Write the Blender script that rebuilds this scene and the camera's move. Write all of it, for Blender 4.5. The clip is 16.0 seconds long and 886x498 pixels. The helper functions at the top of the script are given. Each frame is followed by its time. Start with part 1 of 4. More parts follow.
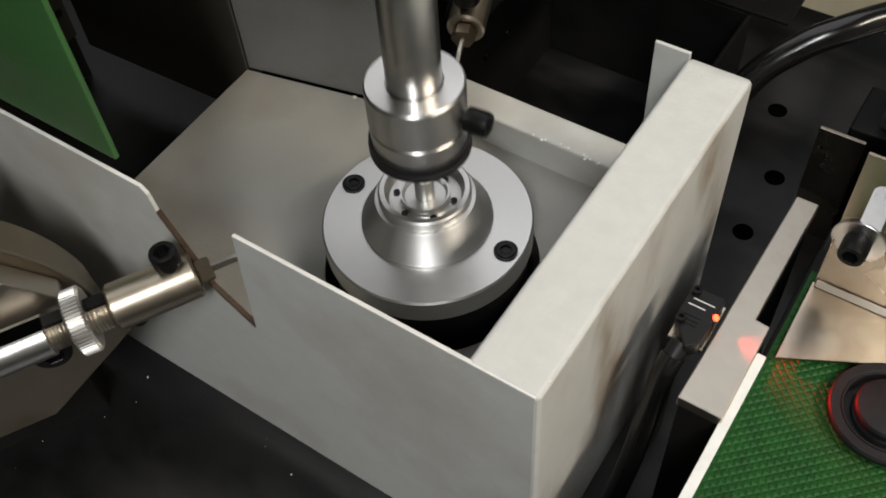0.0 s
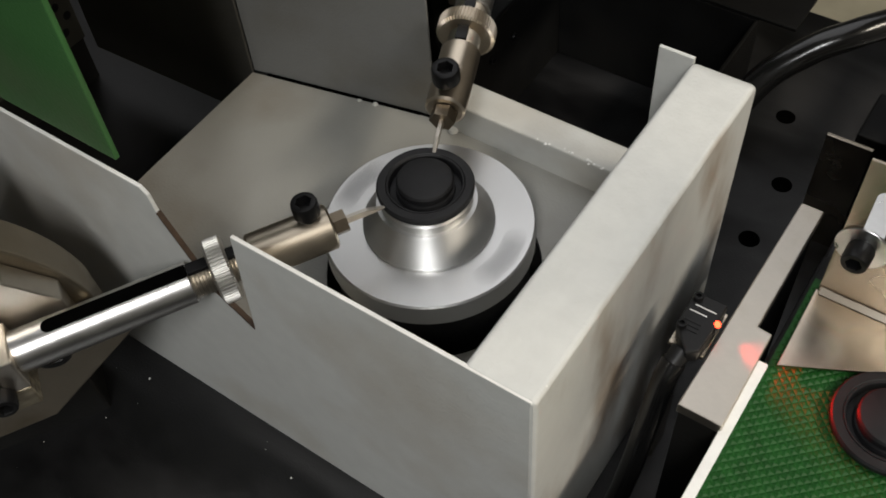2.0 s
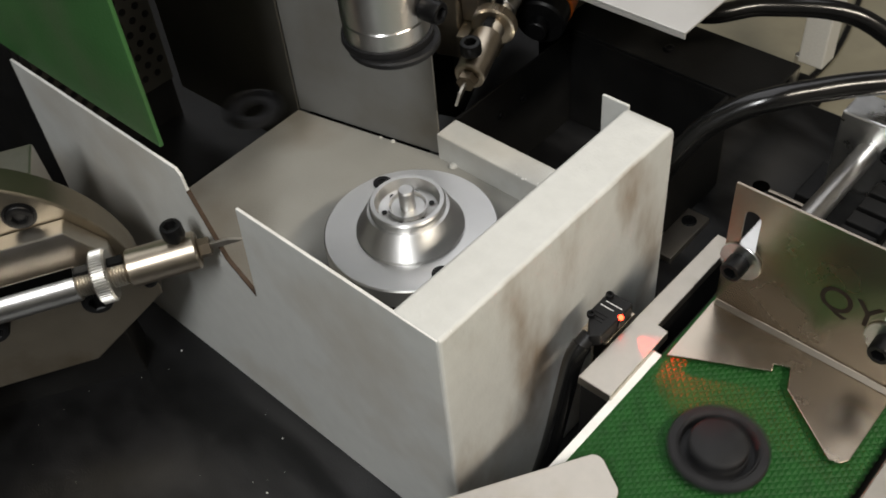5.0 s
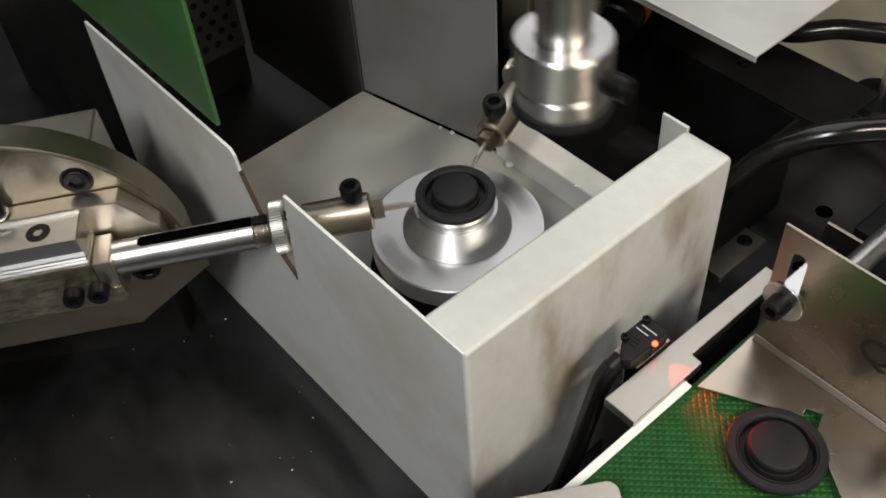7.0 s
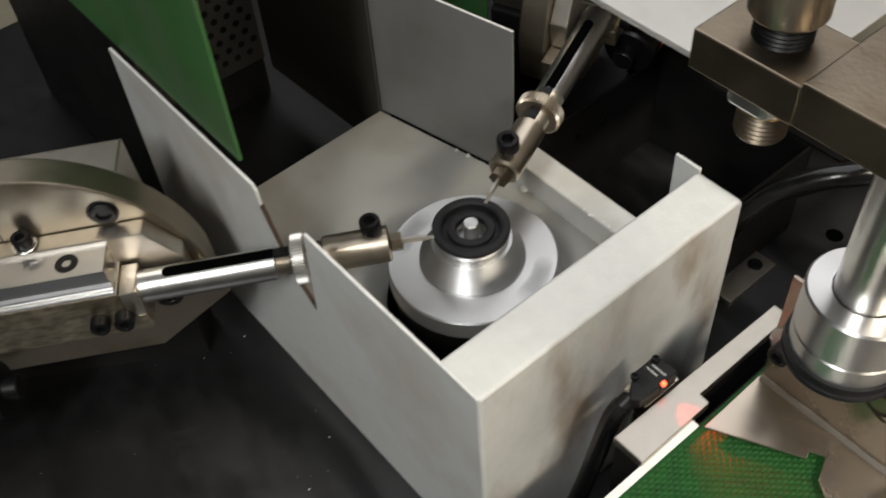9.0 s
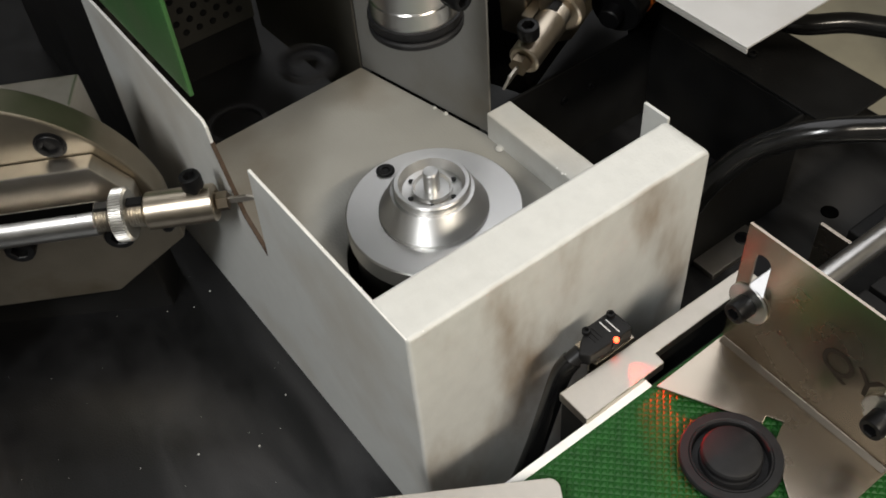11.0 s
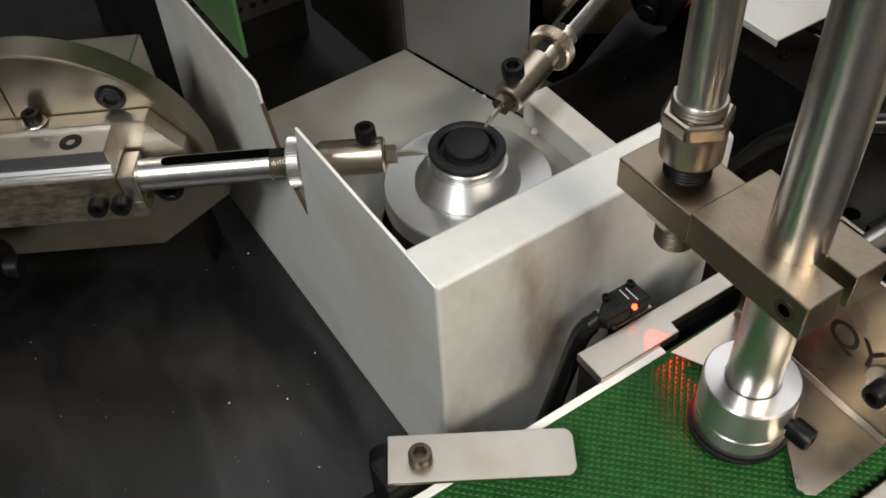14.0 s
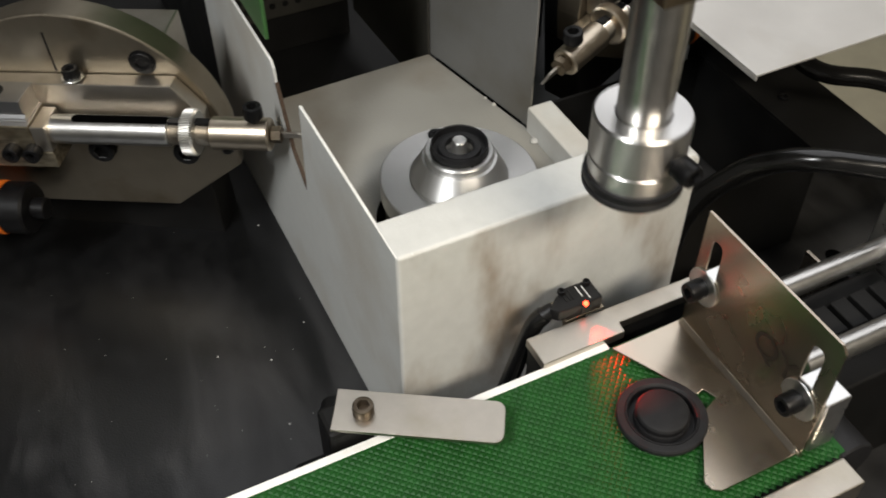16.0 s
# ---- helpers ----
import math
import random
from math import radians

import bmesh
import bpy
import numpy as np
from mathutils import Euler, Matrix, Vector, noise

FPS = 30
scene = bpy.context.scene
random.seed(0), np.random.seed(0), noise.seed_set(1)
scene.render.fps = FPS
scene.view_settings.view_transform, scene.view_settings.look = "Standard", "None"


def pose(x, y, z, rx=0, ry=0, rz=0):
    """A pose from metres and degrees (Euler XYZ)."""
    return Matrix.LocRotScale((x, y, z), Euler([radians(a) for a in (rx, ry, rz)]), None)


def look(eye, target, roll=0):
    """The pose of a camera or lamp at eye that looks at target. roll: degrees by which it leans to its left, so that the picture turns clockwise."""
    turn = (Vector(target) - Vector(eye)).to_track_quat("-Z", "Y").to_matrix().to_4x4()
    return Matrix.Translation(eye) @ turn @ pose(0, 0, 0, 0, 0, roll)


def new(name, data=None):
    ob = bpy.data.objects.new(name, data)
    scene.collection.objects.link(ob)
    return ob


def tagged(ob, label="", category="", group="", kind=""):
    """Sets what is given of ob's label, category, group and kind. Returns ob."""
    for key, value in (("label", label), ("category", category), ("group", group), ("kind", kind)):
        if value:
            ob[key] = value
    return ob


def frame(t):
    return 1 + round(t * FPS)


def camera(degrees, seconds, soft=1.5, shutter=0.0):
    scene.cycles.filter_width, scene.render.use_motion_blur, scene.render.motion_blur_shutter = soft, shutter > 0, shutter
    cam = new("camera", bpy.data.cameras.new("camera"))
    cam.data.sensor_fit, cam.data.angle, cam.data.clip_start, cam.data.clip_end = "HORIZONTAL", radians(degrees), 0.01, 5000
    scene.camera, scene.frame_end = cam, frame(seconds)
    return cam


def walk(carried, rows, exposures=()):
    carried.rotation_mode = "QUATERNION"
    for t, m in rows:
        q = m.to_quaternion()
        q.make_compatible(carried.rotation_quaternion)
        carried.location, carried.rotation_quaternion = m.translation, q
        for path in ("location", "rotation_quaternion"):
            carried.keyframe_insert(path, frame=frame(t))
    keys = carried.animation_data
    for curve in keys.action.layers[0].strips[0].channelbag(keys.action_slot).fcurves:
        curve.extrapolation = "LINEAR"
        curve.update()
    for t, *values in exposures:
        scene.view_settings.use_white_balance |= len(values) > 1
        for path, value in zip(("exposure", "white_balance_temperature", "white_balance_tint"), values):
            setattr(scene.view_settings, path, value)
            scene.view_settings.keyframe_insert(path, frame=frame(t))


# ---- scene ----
cam = camera(48.3, 16.0, soft=1.7, shutter=0.5)
PATH = [
    (0, (-0.001, 0.014, 0.571), (-0.74, 0.983, -1.014), -5.0),
    (0.5, (0.0, 0.01, 0.571), (-0.768, 0.971, -1.006), -5.8),
    (1, (-0.002, 0.01, 0.568), (-0.788, 0.97, -1.0), -6.1),
    (1.5, (-0.006, 0.015, 0.571), (-0.772, 0.972, -1.009), -5.5),
    (2, (0.004, 0.018, 0.568), (-0.762, 0.981, -1.009), -5.4),
    (2.5, (0.019, 0.009, 0.565), (-0.748, 1.005, -0.99), -4.9),
    (3, (0.054, -0.062, 0.481), (-0.803, 1.084, -0.916), -4.2),
    (3.5, (0.085, -0.067, 0.491), (-0.785, 0.957, -0.99), -6.2),
    (4, (0.101, -0.063, 0.563), (-0.755, 0.984, -0.911), -4.2),
    (4.2, (0.117, -0.056, 0.589), (-0.781, 0.993, -0.858), -4.8),
    (6.3, (0.155, -0.009, 0.621), (-0.916, 0.836, -0.843), -5.0),
    (6.5, (0.148, -0.01, 0.624), (-0.912, 0.835, -0.847), -4.4),
    (7, (0.145, -0.004, 0.627), (-0.928, 0.825, -0.843), -4.7),
    (7.5, (0.141, -0.011, 0.637), (-0.94, 0.785, -0.845), -5.2),
    (8, (0.134, -0.016, 0.656), (-0.917, 0.763, -0.857), -4.9),
    (8.5, (0.134, -0.019, 0.662), (-0.924, 0.759, -0.846), -4.9),
    (9, (0.13, 0.009, 0.666), (-0.929, 0.79, -0.84), -5.0),
    (9.5, (0.148, 0.046, 0.62), (-0.964, 0.807, -0.858), -7.1),
    (10, (0.156, 0.047, 0.616), (-0.932, 0.805, -0.881), -6.1),
    (12.5, (0.195, 0.033, 0.617), (-0.975, 0.724, -0.851), -4.4),
    (13, (0.198, 0.031, 0.618), (-0.968, 0.727, -0.851), -4.0),
    (13.5, (0.202, 0.025, 0.616), (-0.966, 0.719, -0.852), -3.9),
    (14, (0.206, 0.016, 0.618), (-0.962, 0.71, -0.851), -3.6),
    (14.5, (0.224, 0.013, 0.621), (-0.948, 0.698, -0.848), -3.4),
    (15, (0.254, 0.013, 0.632), (-0.924, 0.686, -0.838), -2.5),
    (15.5, (0.275, 0.029, 0.641), (-0.927, 0.693, -0.813), -0.7),
    (16, (0.28, 0.035, 0.635), (-0.974, 0.65, -0.796), -0.1),
]
walk(cam, [(t, look(eye, target, roll)) for t, eye, target, roll in PATH], exposures=[(0.0, -0.22), (2.4, -0.25), (4.0, -0.1), (6.3, -0.08), (10.0, 0.0), (13.5, 0.0), (16.0, 0.1)])

# ---- world and light ----
world = bpy.data.worlds.new("workshop_air")
world.use_nodes = True
scene.world = world
world.node_tree.nodes["Background"].inputs[0].default_value = (0.9, 0.95, 1.0, 1)
world.node_tree.nodes["Background"].inputs[1].default_value = 0.006
scene.view_settings.exposure = 0.0


def tube_light(name, place, azimuth, width, length, power, colour):
    """A ceiling fixture that shines straight down; its length runs along the azimuth."""
    data = bpy.data.lights.new(name, "AREA")
    data.shape, data.size, data.size_y = "RECTANGLE", length, width
    data.energy, data.color = power, colour
    ob = new(name, data)
    ob.matrix_world = pose(*place, 0, 0, azimuth)
    return ob


tube_light("ceiling_tube_light", (0.62, -1.29, 1.96), -60, 0.26, 1.2, 50, (0.98, 0.985, 0.98))
tube_light("ceiling_tube_light", (1.62, 0.50, 1.96), 90, 0.30, 1.2, 66, (1.0, 0.90, 0.755))
tube_light("ceiling_panel_light", (-1.10, 1.10, 1.96), 0, 2.2, 2.4, 26, (0.98, 0.98, 1.0))


# ---- materials ----
def material(name, base, rough=0.5, metal=0.0, vary=0.12, scale=60.0, bump=0.0, bump_scale=400.0, stain=None, stain_scale=9.0,
             stretch=(1, 1, 1), rough_vary=0.1, coords="Object", stain_at=(0.55, 0.75), spec=0.5):
    """Base colour varied at two scales, a roughness that follows the grain, an optional stain colour and a fine relief."""
    m = bpy.data.materials.new(name)
    m.use_nodes = True
    nt = m.node_tree
    n, link = nt.nodes, nt.links.new
    bsdf = n["Principled BSDF"]
    tc = n.new("ShaderNodeTexCoord")
    mp = n.new("ShaderNodeMapping")
    mp.inputs["Scale"].default_value = stretch
    link(tc.outputs[coords], mp.inputs[0])

    def noise_tex(s, detail):
        t = n.new("ShaderNodeTexNoise")
        t.inputs["Scale"].default_value, t.inputs["Detail"].default_value = s, detail
        link(mp.outputs[0], t.inputs["Vector"])
        return t

    fine, coarse = noise_tex(scale, 6), noise_tex(stain_scale, 4)
    ramp = n.new("ShaderNodeValToRGB")
    lo, hi = [c * (1 - vary) for c in base], [min(1, c * (1 + vary)) for c in base]
    ramp.color_ramp.elements[0].position, ramp.color_ramp.elements[0].color = 0.3, (*lo, 1)
    ramp.color_ramp.elements[1].position, ramp.color_ramp.elements[1].color = 0.7, (*hi, 1)
    link(fine.outputs["Fac"], ramp.inputs[0])
    colour = ramp.outputs[0]
    if stain:
        sr = n.new("ShaderNodeValToRGB")
        sr.color_ramp.elements[0].position, sr.color_ramp.elements[1].position = stain_at
        link(coarse.outputs["Fac"], sr.inputs[0])
        mix = n.new("ShaderNodeMix")
        mix.data_type = "RGBA"
        link(sr.outputs[0], mix.inputs[0])
        link(colour, mix.inputs[6])
        mix.inputs[7].default_value = (*stain, 1)
        colour = mix.outputs[2]
    link(colour, bsdf.inputs["Base Color"])
    rr = n.new("ShaderNodeMapRange")
    rr.inputs[3].default_value, rr.inputs[4].default_value = max(0.02, rough - rough_vary), min(1, rough + rough_vary)
    link(fine.outputs["Fac"], rr.inputs[0])
    link(rr.outputs[0], bsdf.inputs["Roughness"])
    bsdf.inputs["Metallic"].default_value = metal
    bsdf.inputs["Specular IOR Level"].default_value = spec
    if bump:
        bt = noise_tex(bump_scale, 3)
        bp = n.new("ShaderNodeBump")
        bp.inputs["Strength"].default_value, bp.inputs["Distance"].default_value = bump, 0.0006
        link(bt.outputs["Fac"], bp.inputs["Height"])
        link(bp.outputs[0], bsdf.inputs["Normal"])
    return m


def turned(name, base, rough, aniso=0.75):
    """Lathe-turned metal: fine rings about the local z axis."""
    m = material(name, base, rough, 1.0, 0.02, 50, rough_vary=0.02)
    n, link = m.node_tree.nodes, m.node_tree.links.new
    bsdf = n["Principled BSDF"]
    tc = n.new("ShaderNodeTexCoord")
    sep = n.new("ShaderNodeSeparateXYZ")
    link(tc.outputs["Object"], sep.inputs[0])
    comb = n.new("ShaderNodeCombineXYZ")
    length = n.new("ShaderNodeVectorMath")
    length.operation = "LENGTH"
    flat = n.new("ShaderNodeCombineXYZ")
    link(sep.outputs[0], flat.inputs[0])
    link(sep.outputs[1], flat.inputs[1])
    link(flat.outputs[0], length.inputs[0])
    link(length.outputs["Value"], comb.inputs[0])
    link(sep.outputs[2], comb.inputs[2])
    t = n.new("ShaderNodeTexNoise")
    t.inputs["Scale"].default_value, t.inputs["Detail"].default_value = 1400, 3
    link(comb.outputs[0], t.inputs["Vector"])
    bp = n.new("ShaderNodeBump")
    bp.inputs["Strength"].default_value, bp.inputs["Distance"].default_value = 0.22, 0.0002
    link(t.outputs["Fac"], bp.inputs["Height"])
    link(bp.outputs[0], bsdf.inputs["Normal"])
    bsdf.inputs["Anisotropic"].default_value = aniso
    bsdf.inputs["Anisotropic Rotation"].default_value = 0.25
    tan = n.new("ShaderNodeTangent")
    tan.direction_type, tan.axis = "RADIAL", "Z"
    link(tan.outputs[0], bsdf.inputs["Tangent"])
    return m


def dusty_sheen_table(name):
    """Black table paint with smudged grey dust; the sheen beside the belt is painted in with it."""
    m = material(name, (0.0034, 0.0035, 0.0038), 0.36, 0, 0.3, 45, 0.35, 700, (0.0070, 0.0071, 0.0075), 7, stain_at=(0.44, 0.78), spec=0.40, rough_vary=0.14)
    n, link = m.node_tree.nodes, m.node_tree.links.new
    bsdf = n["Principled BSDF"]
    clean = bsdf.inputs["Base Color"].links[0].from_socket
    tc = n.new("ShaderNodeTexCoord")
    mp = n.new("ShaderNodeMapping")
    mp.inputs["Rotation"].default_value = (0, 0, 0.6)
    mp.inputs["Scale"].default_value = (1, 2.6, 1)
    link(tc.outputs["Object"], mp.inputs[0])
    film = n.new("ShaderNodeTexNoise")
    film.inputs["Scale"].default_value, film.inputs["Detail"].default_value, film.inputs["Distortion"].default_value = 6, 6, 0.8
    link(mp.outputs[0], film.inputs["Vector"])
    level = n.new("ShaderNodeMapRange")
    level.interpolation_type = "SMOOTHSTEP"
    level.inputs[1].default_value, level.inputs[2].default_value = 0.38, 0.72
    link(film.outputs["Fac"], level.inputs[0])
    sep = n.new("ShaderNodeSeparateXYZ")
    link(tc.outputs["Object"], sep.inputs[0])
    area = n.new("ShaderNodeMapRange")
    area.interpolation_type = "SMOOTHSTEP"
    area.inputs[1].default_value, area.inputs[2].default_value = -0.46, -0.16
    link(sep.outputs[0], area.inputs[0])
    both = n.new("ShaderNodeMath")
    both.operation = "MULTIPLY"
    link(level.outputs[0], both.inputs[0])
    link(area.outputs[0], both.inputs[1])
    mix = n.new("ShaderNodeMix")
    mix.data_type = "RGBA"
    link(both.outputs[0], mix.inputs[0])
    link(clean, mix.inputs[6])
    mix.inputs[7].default_value = (0.034, 0.034, 0.035, 1)
    link(mix.outputs[2], bsdf.inputs["Base Color"])
    return m


def smeared(name):
    """Grey enamel with brown rub marks on its outer upright face only."""
    m = material(name, (0.60, 0.605, 0.58), 0.40, 0, 0.04, 90, 0.55, 420)
    n, link = m.node_tree.nodes, m.node_tree.links.new
    bsdf = n["Principled BSDF"]
    clean = bsdf.inputs["Base Color"].links[0].from_socket
    tc = n.new("ShaderNodeTexCoord")
    mp = n.new("ShaderNodeMapping")
    mp.inputs["Scale"].default_value = (1, 1, 0.45)
    link(tc.outputs["Object"], mp.inputs[0])
    smear = n.new("ShaderNodeTexNoise")
    smear.inputs["Scale"].default_value, smear.inputs["Detail"].default_value = 21, 4
    link(mp.outputs[0], smear.inputs["Vector"])
    level = n.new("ShaderNodeMapRange")
    level.interpolation_type = "SMOOTHSTEP"
    level.inputs[1].default_value, level.inputs[2].default_value = 0.45, 0.78
    link(smear.outputs["Fac"], level.inputs[0])
    sep = n.new("ShaderNodeSeparateXYZ")
    link(tc.outputs["Object"], sep.inputs[0])
    face = n.new("ShaderNodeMapRange")
    face.inputs[1].default_value, face.inputs[2].default_value = -0.0925, -0.0908
    link(sep.outputs[0], face.inputs[0])
    both = n.new("ShaderNodeMath")
    both.operation = "MULTIPLY"
    link(level.outputs[0], both.inputs[0])
    link(face.outputs[0], both.inputs[1])
    mix = n.new("ShaderNodeMix")
    mix.data_type = "RGBA"
    link(both.outputs[0], mix.inputs[0])
    link(clean, mix.inputs[6])
    mix.inputs[7].default_value = (0.25, 0.185, 0.125, 1)
    link(mix.outputs[2], bsdf.inputs["Base Color"])
    return m


def glow(name, colour, strength):
    m = bpy.data.materials.new(name)
    m.use_nodes = True
    b = m.node_tree.nodes["Principled BSDF"]
    b.inputs["Base Color"].default_value = (*colour, 1)
    b.inputs["Emission Color"].default_value, b.inputs["Emission Strength"].default_value = (*colour, 1), strength
    return m


PAINT = material("grey_enamel", (0.60, 0.605, 0.58), 0.40, 0, 0.04, 90, 0.55, 420, (0.42, 0.365, 0.285), 7, stain_at=(0.50, 0.80))
# Oily enamel, also toned down and browner for the shade in the tray.
SHADED_OILY = material("shaded_oily_enamel", (0.30, 0.295, 0.27), 0.40, 0, 0.04, 25, 0.4, 500, (0.21, 0.185, 0.15), 9, stain_at=(0.46, 0.70))
# Near-black copy of the grey enamel: the chute's shade sits in its colour.
CHUTE = material("shaded_chute_enamel", (0.05, 0.047, 0.04), 0.6, 0, 0.15, 40, 0.3, 500, (0.03, 0.028, 0.024), 8, spec=0.25)
PERF = material("dark_vent_paint", (0.022, 0.021, 0.017), 0.6, 0, 0.15, 40)
PAINT_SIDE = smeared("smeared_grey_enamel")
# Darker copy of grey_enamel; the shade on the back wall is painted in.
PAINT_BACK = material("shaded_back_enamel", (0.165, 0.165, 0.158), 0.45, 0, 0.04, 25, 0.5, 500, (0.115, 0.106, 0.088), 12, stain_at=(0.45, 0.75))
PAINT_EDGE = material("bare_cut_edge", (0.78, 0.77, 0.74), 0.5, 0, 0.1, 90)
BURNT = material("burnt_weld_edge", (0.05, 0.03, 0.018), 0.7, 0.2, 0.4, 220, 0.6, 500)
GREEN_PAINT = material("green_enamel", (0.045, 0.135, 0.040), 0.42, 0, 0.1, 20, 0.5, 500, (0.07, 0.12, 0.055), 14, stain_at=(0.5, 0.8), spec=0.35)
ALU = turned("turned_aluminium", (0.70, 0.69, 0.675), 0.34)
ALU_FIXTURE = turned("turned_aluminium_fixture", (0.64, 0.636, 0.625), 0.40, 0.5)
ALU_FLAT = material("aluminium", (0.75, 0.75, 0.74), 0.3, 1.0, 0.06, 120)
CHROME = material("ground_steel_rod", (0.62, 0.61, 0.59), 0.30, 1.0, 0.05, 150, rough_vary=0.05)
STEEL = material("ground_steel", (0.50, 0.462, 0.405), 0.36, 1.0, 0.05, 90, 0.12, 400, (0.43, 0.39, 0.32), 26, rough_vary=0.05)
STAINLESS = material("stainless_sheet", (0.48, 0.42, 0.345), 0.27, 1.0, 0.02, 25, rough_vary=0.02, stain=(0.38, 0.31, 0.235), stain_scale=18, stain_at=(0.55, 0.8))
BRONZE_STEEL = material("nickel_plated_holder", (0.55, 0.48, 0.385), 0.33, 1.0, 0.06, 90, rough_vary=0.04)
RUSTY = material("stained_steel_face", (0.40, 0.35, 0.26), 0.42, 1.0, 0.42, 300, 0.7, 500, (0.26, 0.215, 0.14), 60, stretch=(0.35, 1, 1))
NUT_STEEL = material("plated_nut_steel", (0.52, 0.51, 0.48), 0.42, 1.0, 0.05, 150)
RAIL = material("hardened_rail_steel", (0.40, 0.40, 0.40), 0.30, 1.0, 0.04, 90, rough_vary=0.03, stretch=(0.2, 1, 1))
GALV = material("pale_zinc_sheet", (0.60, 0.59, 0.57), 0.48, 0.55, 0.03, 40, rough_vary=0.05, stain=(0.52, 0.50, 0.47), stain_scale=14)
BLACK_OX = material("black_oxide", (0.0040, 0.0040, 0.0044), 0.40, 0.0, 0.3, 150, spec=0.26)
VOID = material("dark_hole", (0.0015, 0.0015, 0.0015), 0.9, 0, 0.2, 100, spec=0.0)
BROWN_OX = material("browned_screw", (0.11, 0.088, 0.065), 0.40, 0.8, 0.25, 150)
BLACK_PLATE = dusty_sheen_table("black_table_paint")
BLACK_PAINT = material("black_casing_paint", (0.007, 0.007, 0.007), 0.5, 0, 0.25, 30, 0.3, 500, (0.012, 0.0113, 0.010), 6, spec=0.17)
RUBBER = material("black_rubber", (0.010, 0.010, 0.011), 0.52, 0, 0.25, 160, 0.15, 500, (0.018, 0.018, 0.019), 60, spec=0.28)
CABLE = material("black_cable_jacket", (0.006, 0.006, 0.006), 0.20, 0, 0.2, 80, spec=0.5, rough_vary=0.06)
BELT = material("green_belt", (0.010, 0.064, 0.011), 0.48, 0, 0.2, 120, 0.2, 900, (0.008, 0.048, 0.008), 10, spec=0.2)
BELT_EDGE = material("white_belt_edge", (0.78, 0.78, 0.76), 0.6, 0, 0.05, 200)
PLASTIC = material("black_plastic", (0.006, 0.006, 0.0065), 0.42, 0, 0.2, 120, spec=0.28)
OILED = material("oil_stained_steel", (0.27, 0.222, 0.165), 0.36, 1.0, 0.12, 60, 0.2, 400, (0.19, 0.145, 0.098), 30)
# Darker brown copy of ground_steel: the disc's dark reflections are in this colour.
DISC = material("dim_brown_steel", (0.30, 0.262, 0.205), 0.40, 1.0, 0.06, 70, 0.12, 400, (0.22, 0.18, 0.125), 22, rough_vary=0.05)
WHITE = material("white_print", (0.7, 0.7, 0.7), 0.6, 0, 0.03, 200)
LED_RED = glow("red_indicator", (1.0, 0.045, 0.015), 11)
ORANGE = material("orange_ring", (0.75, 0.17, 0.02), 0.4, 0, 0.05, 100)
BRASS = material("brass", (0.62, 0.44, 0.21), 0.33, 1.0, 0.08, 120)
FLOOR = material("workshop_floor", (0.36, 0.33, 0.24), 0.55, 0, 0.1, 12, 0.1, 200, (0.28, 0.26, 0.19), 3)
WALLS = material("workshop_wall", (0.15, 0.147, 0.14), 0.8, 0, 0.06, 5)
INK = material("marker_ink", (0.030, 0.023, 0.017), 0.7, 0, 0.3, 200, spec=0.1)
DUST = material("pale_dust", (0.6, 0.6, 0.57), 0.8, 0, 0.1, 300)


# ---- mesh helpers ----
def part(name, bm, mat, parent=None, label="", smooth=False, at=None):
    """Link a bmesh as one mesh object under a thing."""
    bmesh.ops.recalc_face_normals(bm, faces=bm.faces)
    data = bpy.data.meshes.new(name)
    bm.to_mesh(data)
    bm.free()
    for m in (mat if isinstance(mat, (list, tuple)) else [mat]):
        data.materials.append(m)
    if smooth:
        for p in data.polygons:
            p.use_smooth = True
        data.set_sharp_from_angle(angle=radians(32))
    ob = new(name, data)
    if parent:
        ob.parent = parent
    if at is not None:
        ob.matrix_basis = at
    if label:
        ob["label"] = label
    return ob


def under(child, holder):
    """Make a part a piece of another part of the same thing, leaving it where it is."""
    child.matrix_basis = holder.matrix_basis.inverted() @ child.matrix_basis
    child.parent = holder
    return child


def thing(name, at, label, category, group="", kind=""):
    ob = new(name)
    ob.empty_display_size = 0.02
    ob.matrix_basis = at
    return tagged(ob, label, category, group, kind)


def box(x0, y0, z0, x1, y1, z1, bevel=0.0008, segments=2, bm=None):
    one = bmesh.new()
    bmesh.ops.create_cube(one, size=1)
    for v in one.verts:
        v.co = Vector((x0 + (v.co.x + 0.5) * (x1 - x0), y0 + (v.co.y + 0.5) * (y1 - y0), z0 + (v.co.z + 0.5) * (z1 - z0)))
    if bevel:
        bmesh.ops.bevel(one, geom=one.edges[:], offset=bevel, segments=segments, affect="EDGES", profile=0.5)
    return join(bm, one)


def join(bm, one):
    if bm is None:
        return one
    data = bpy.data.meshes.new("tmp")
    one.to_mesh(data)
    one.free()
    bm.from_mesh(data)
    bpy.data.meshes.remove(data)
    return bm


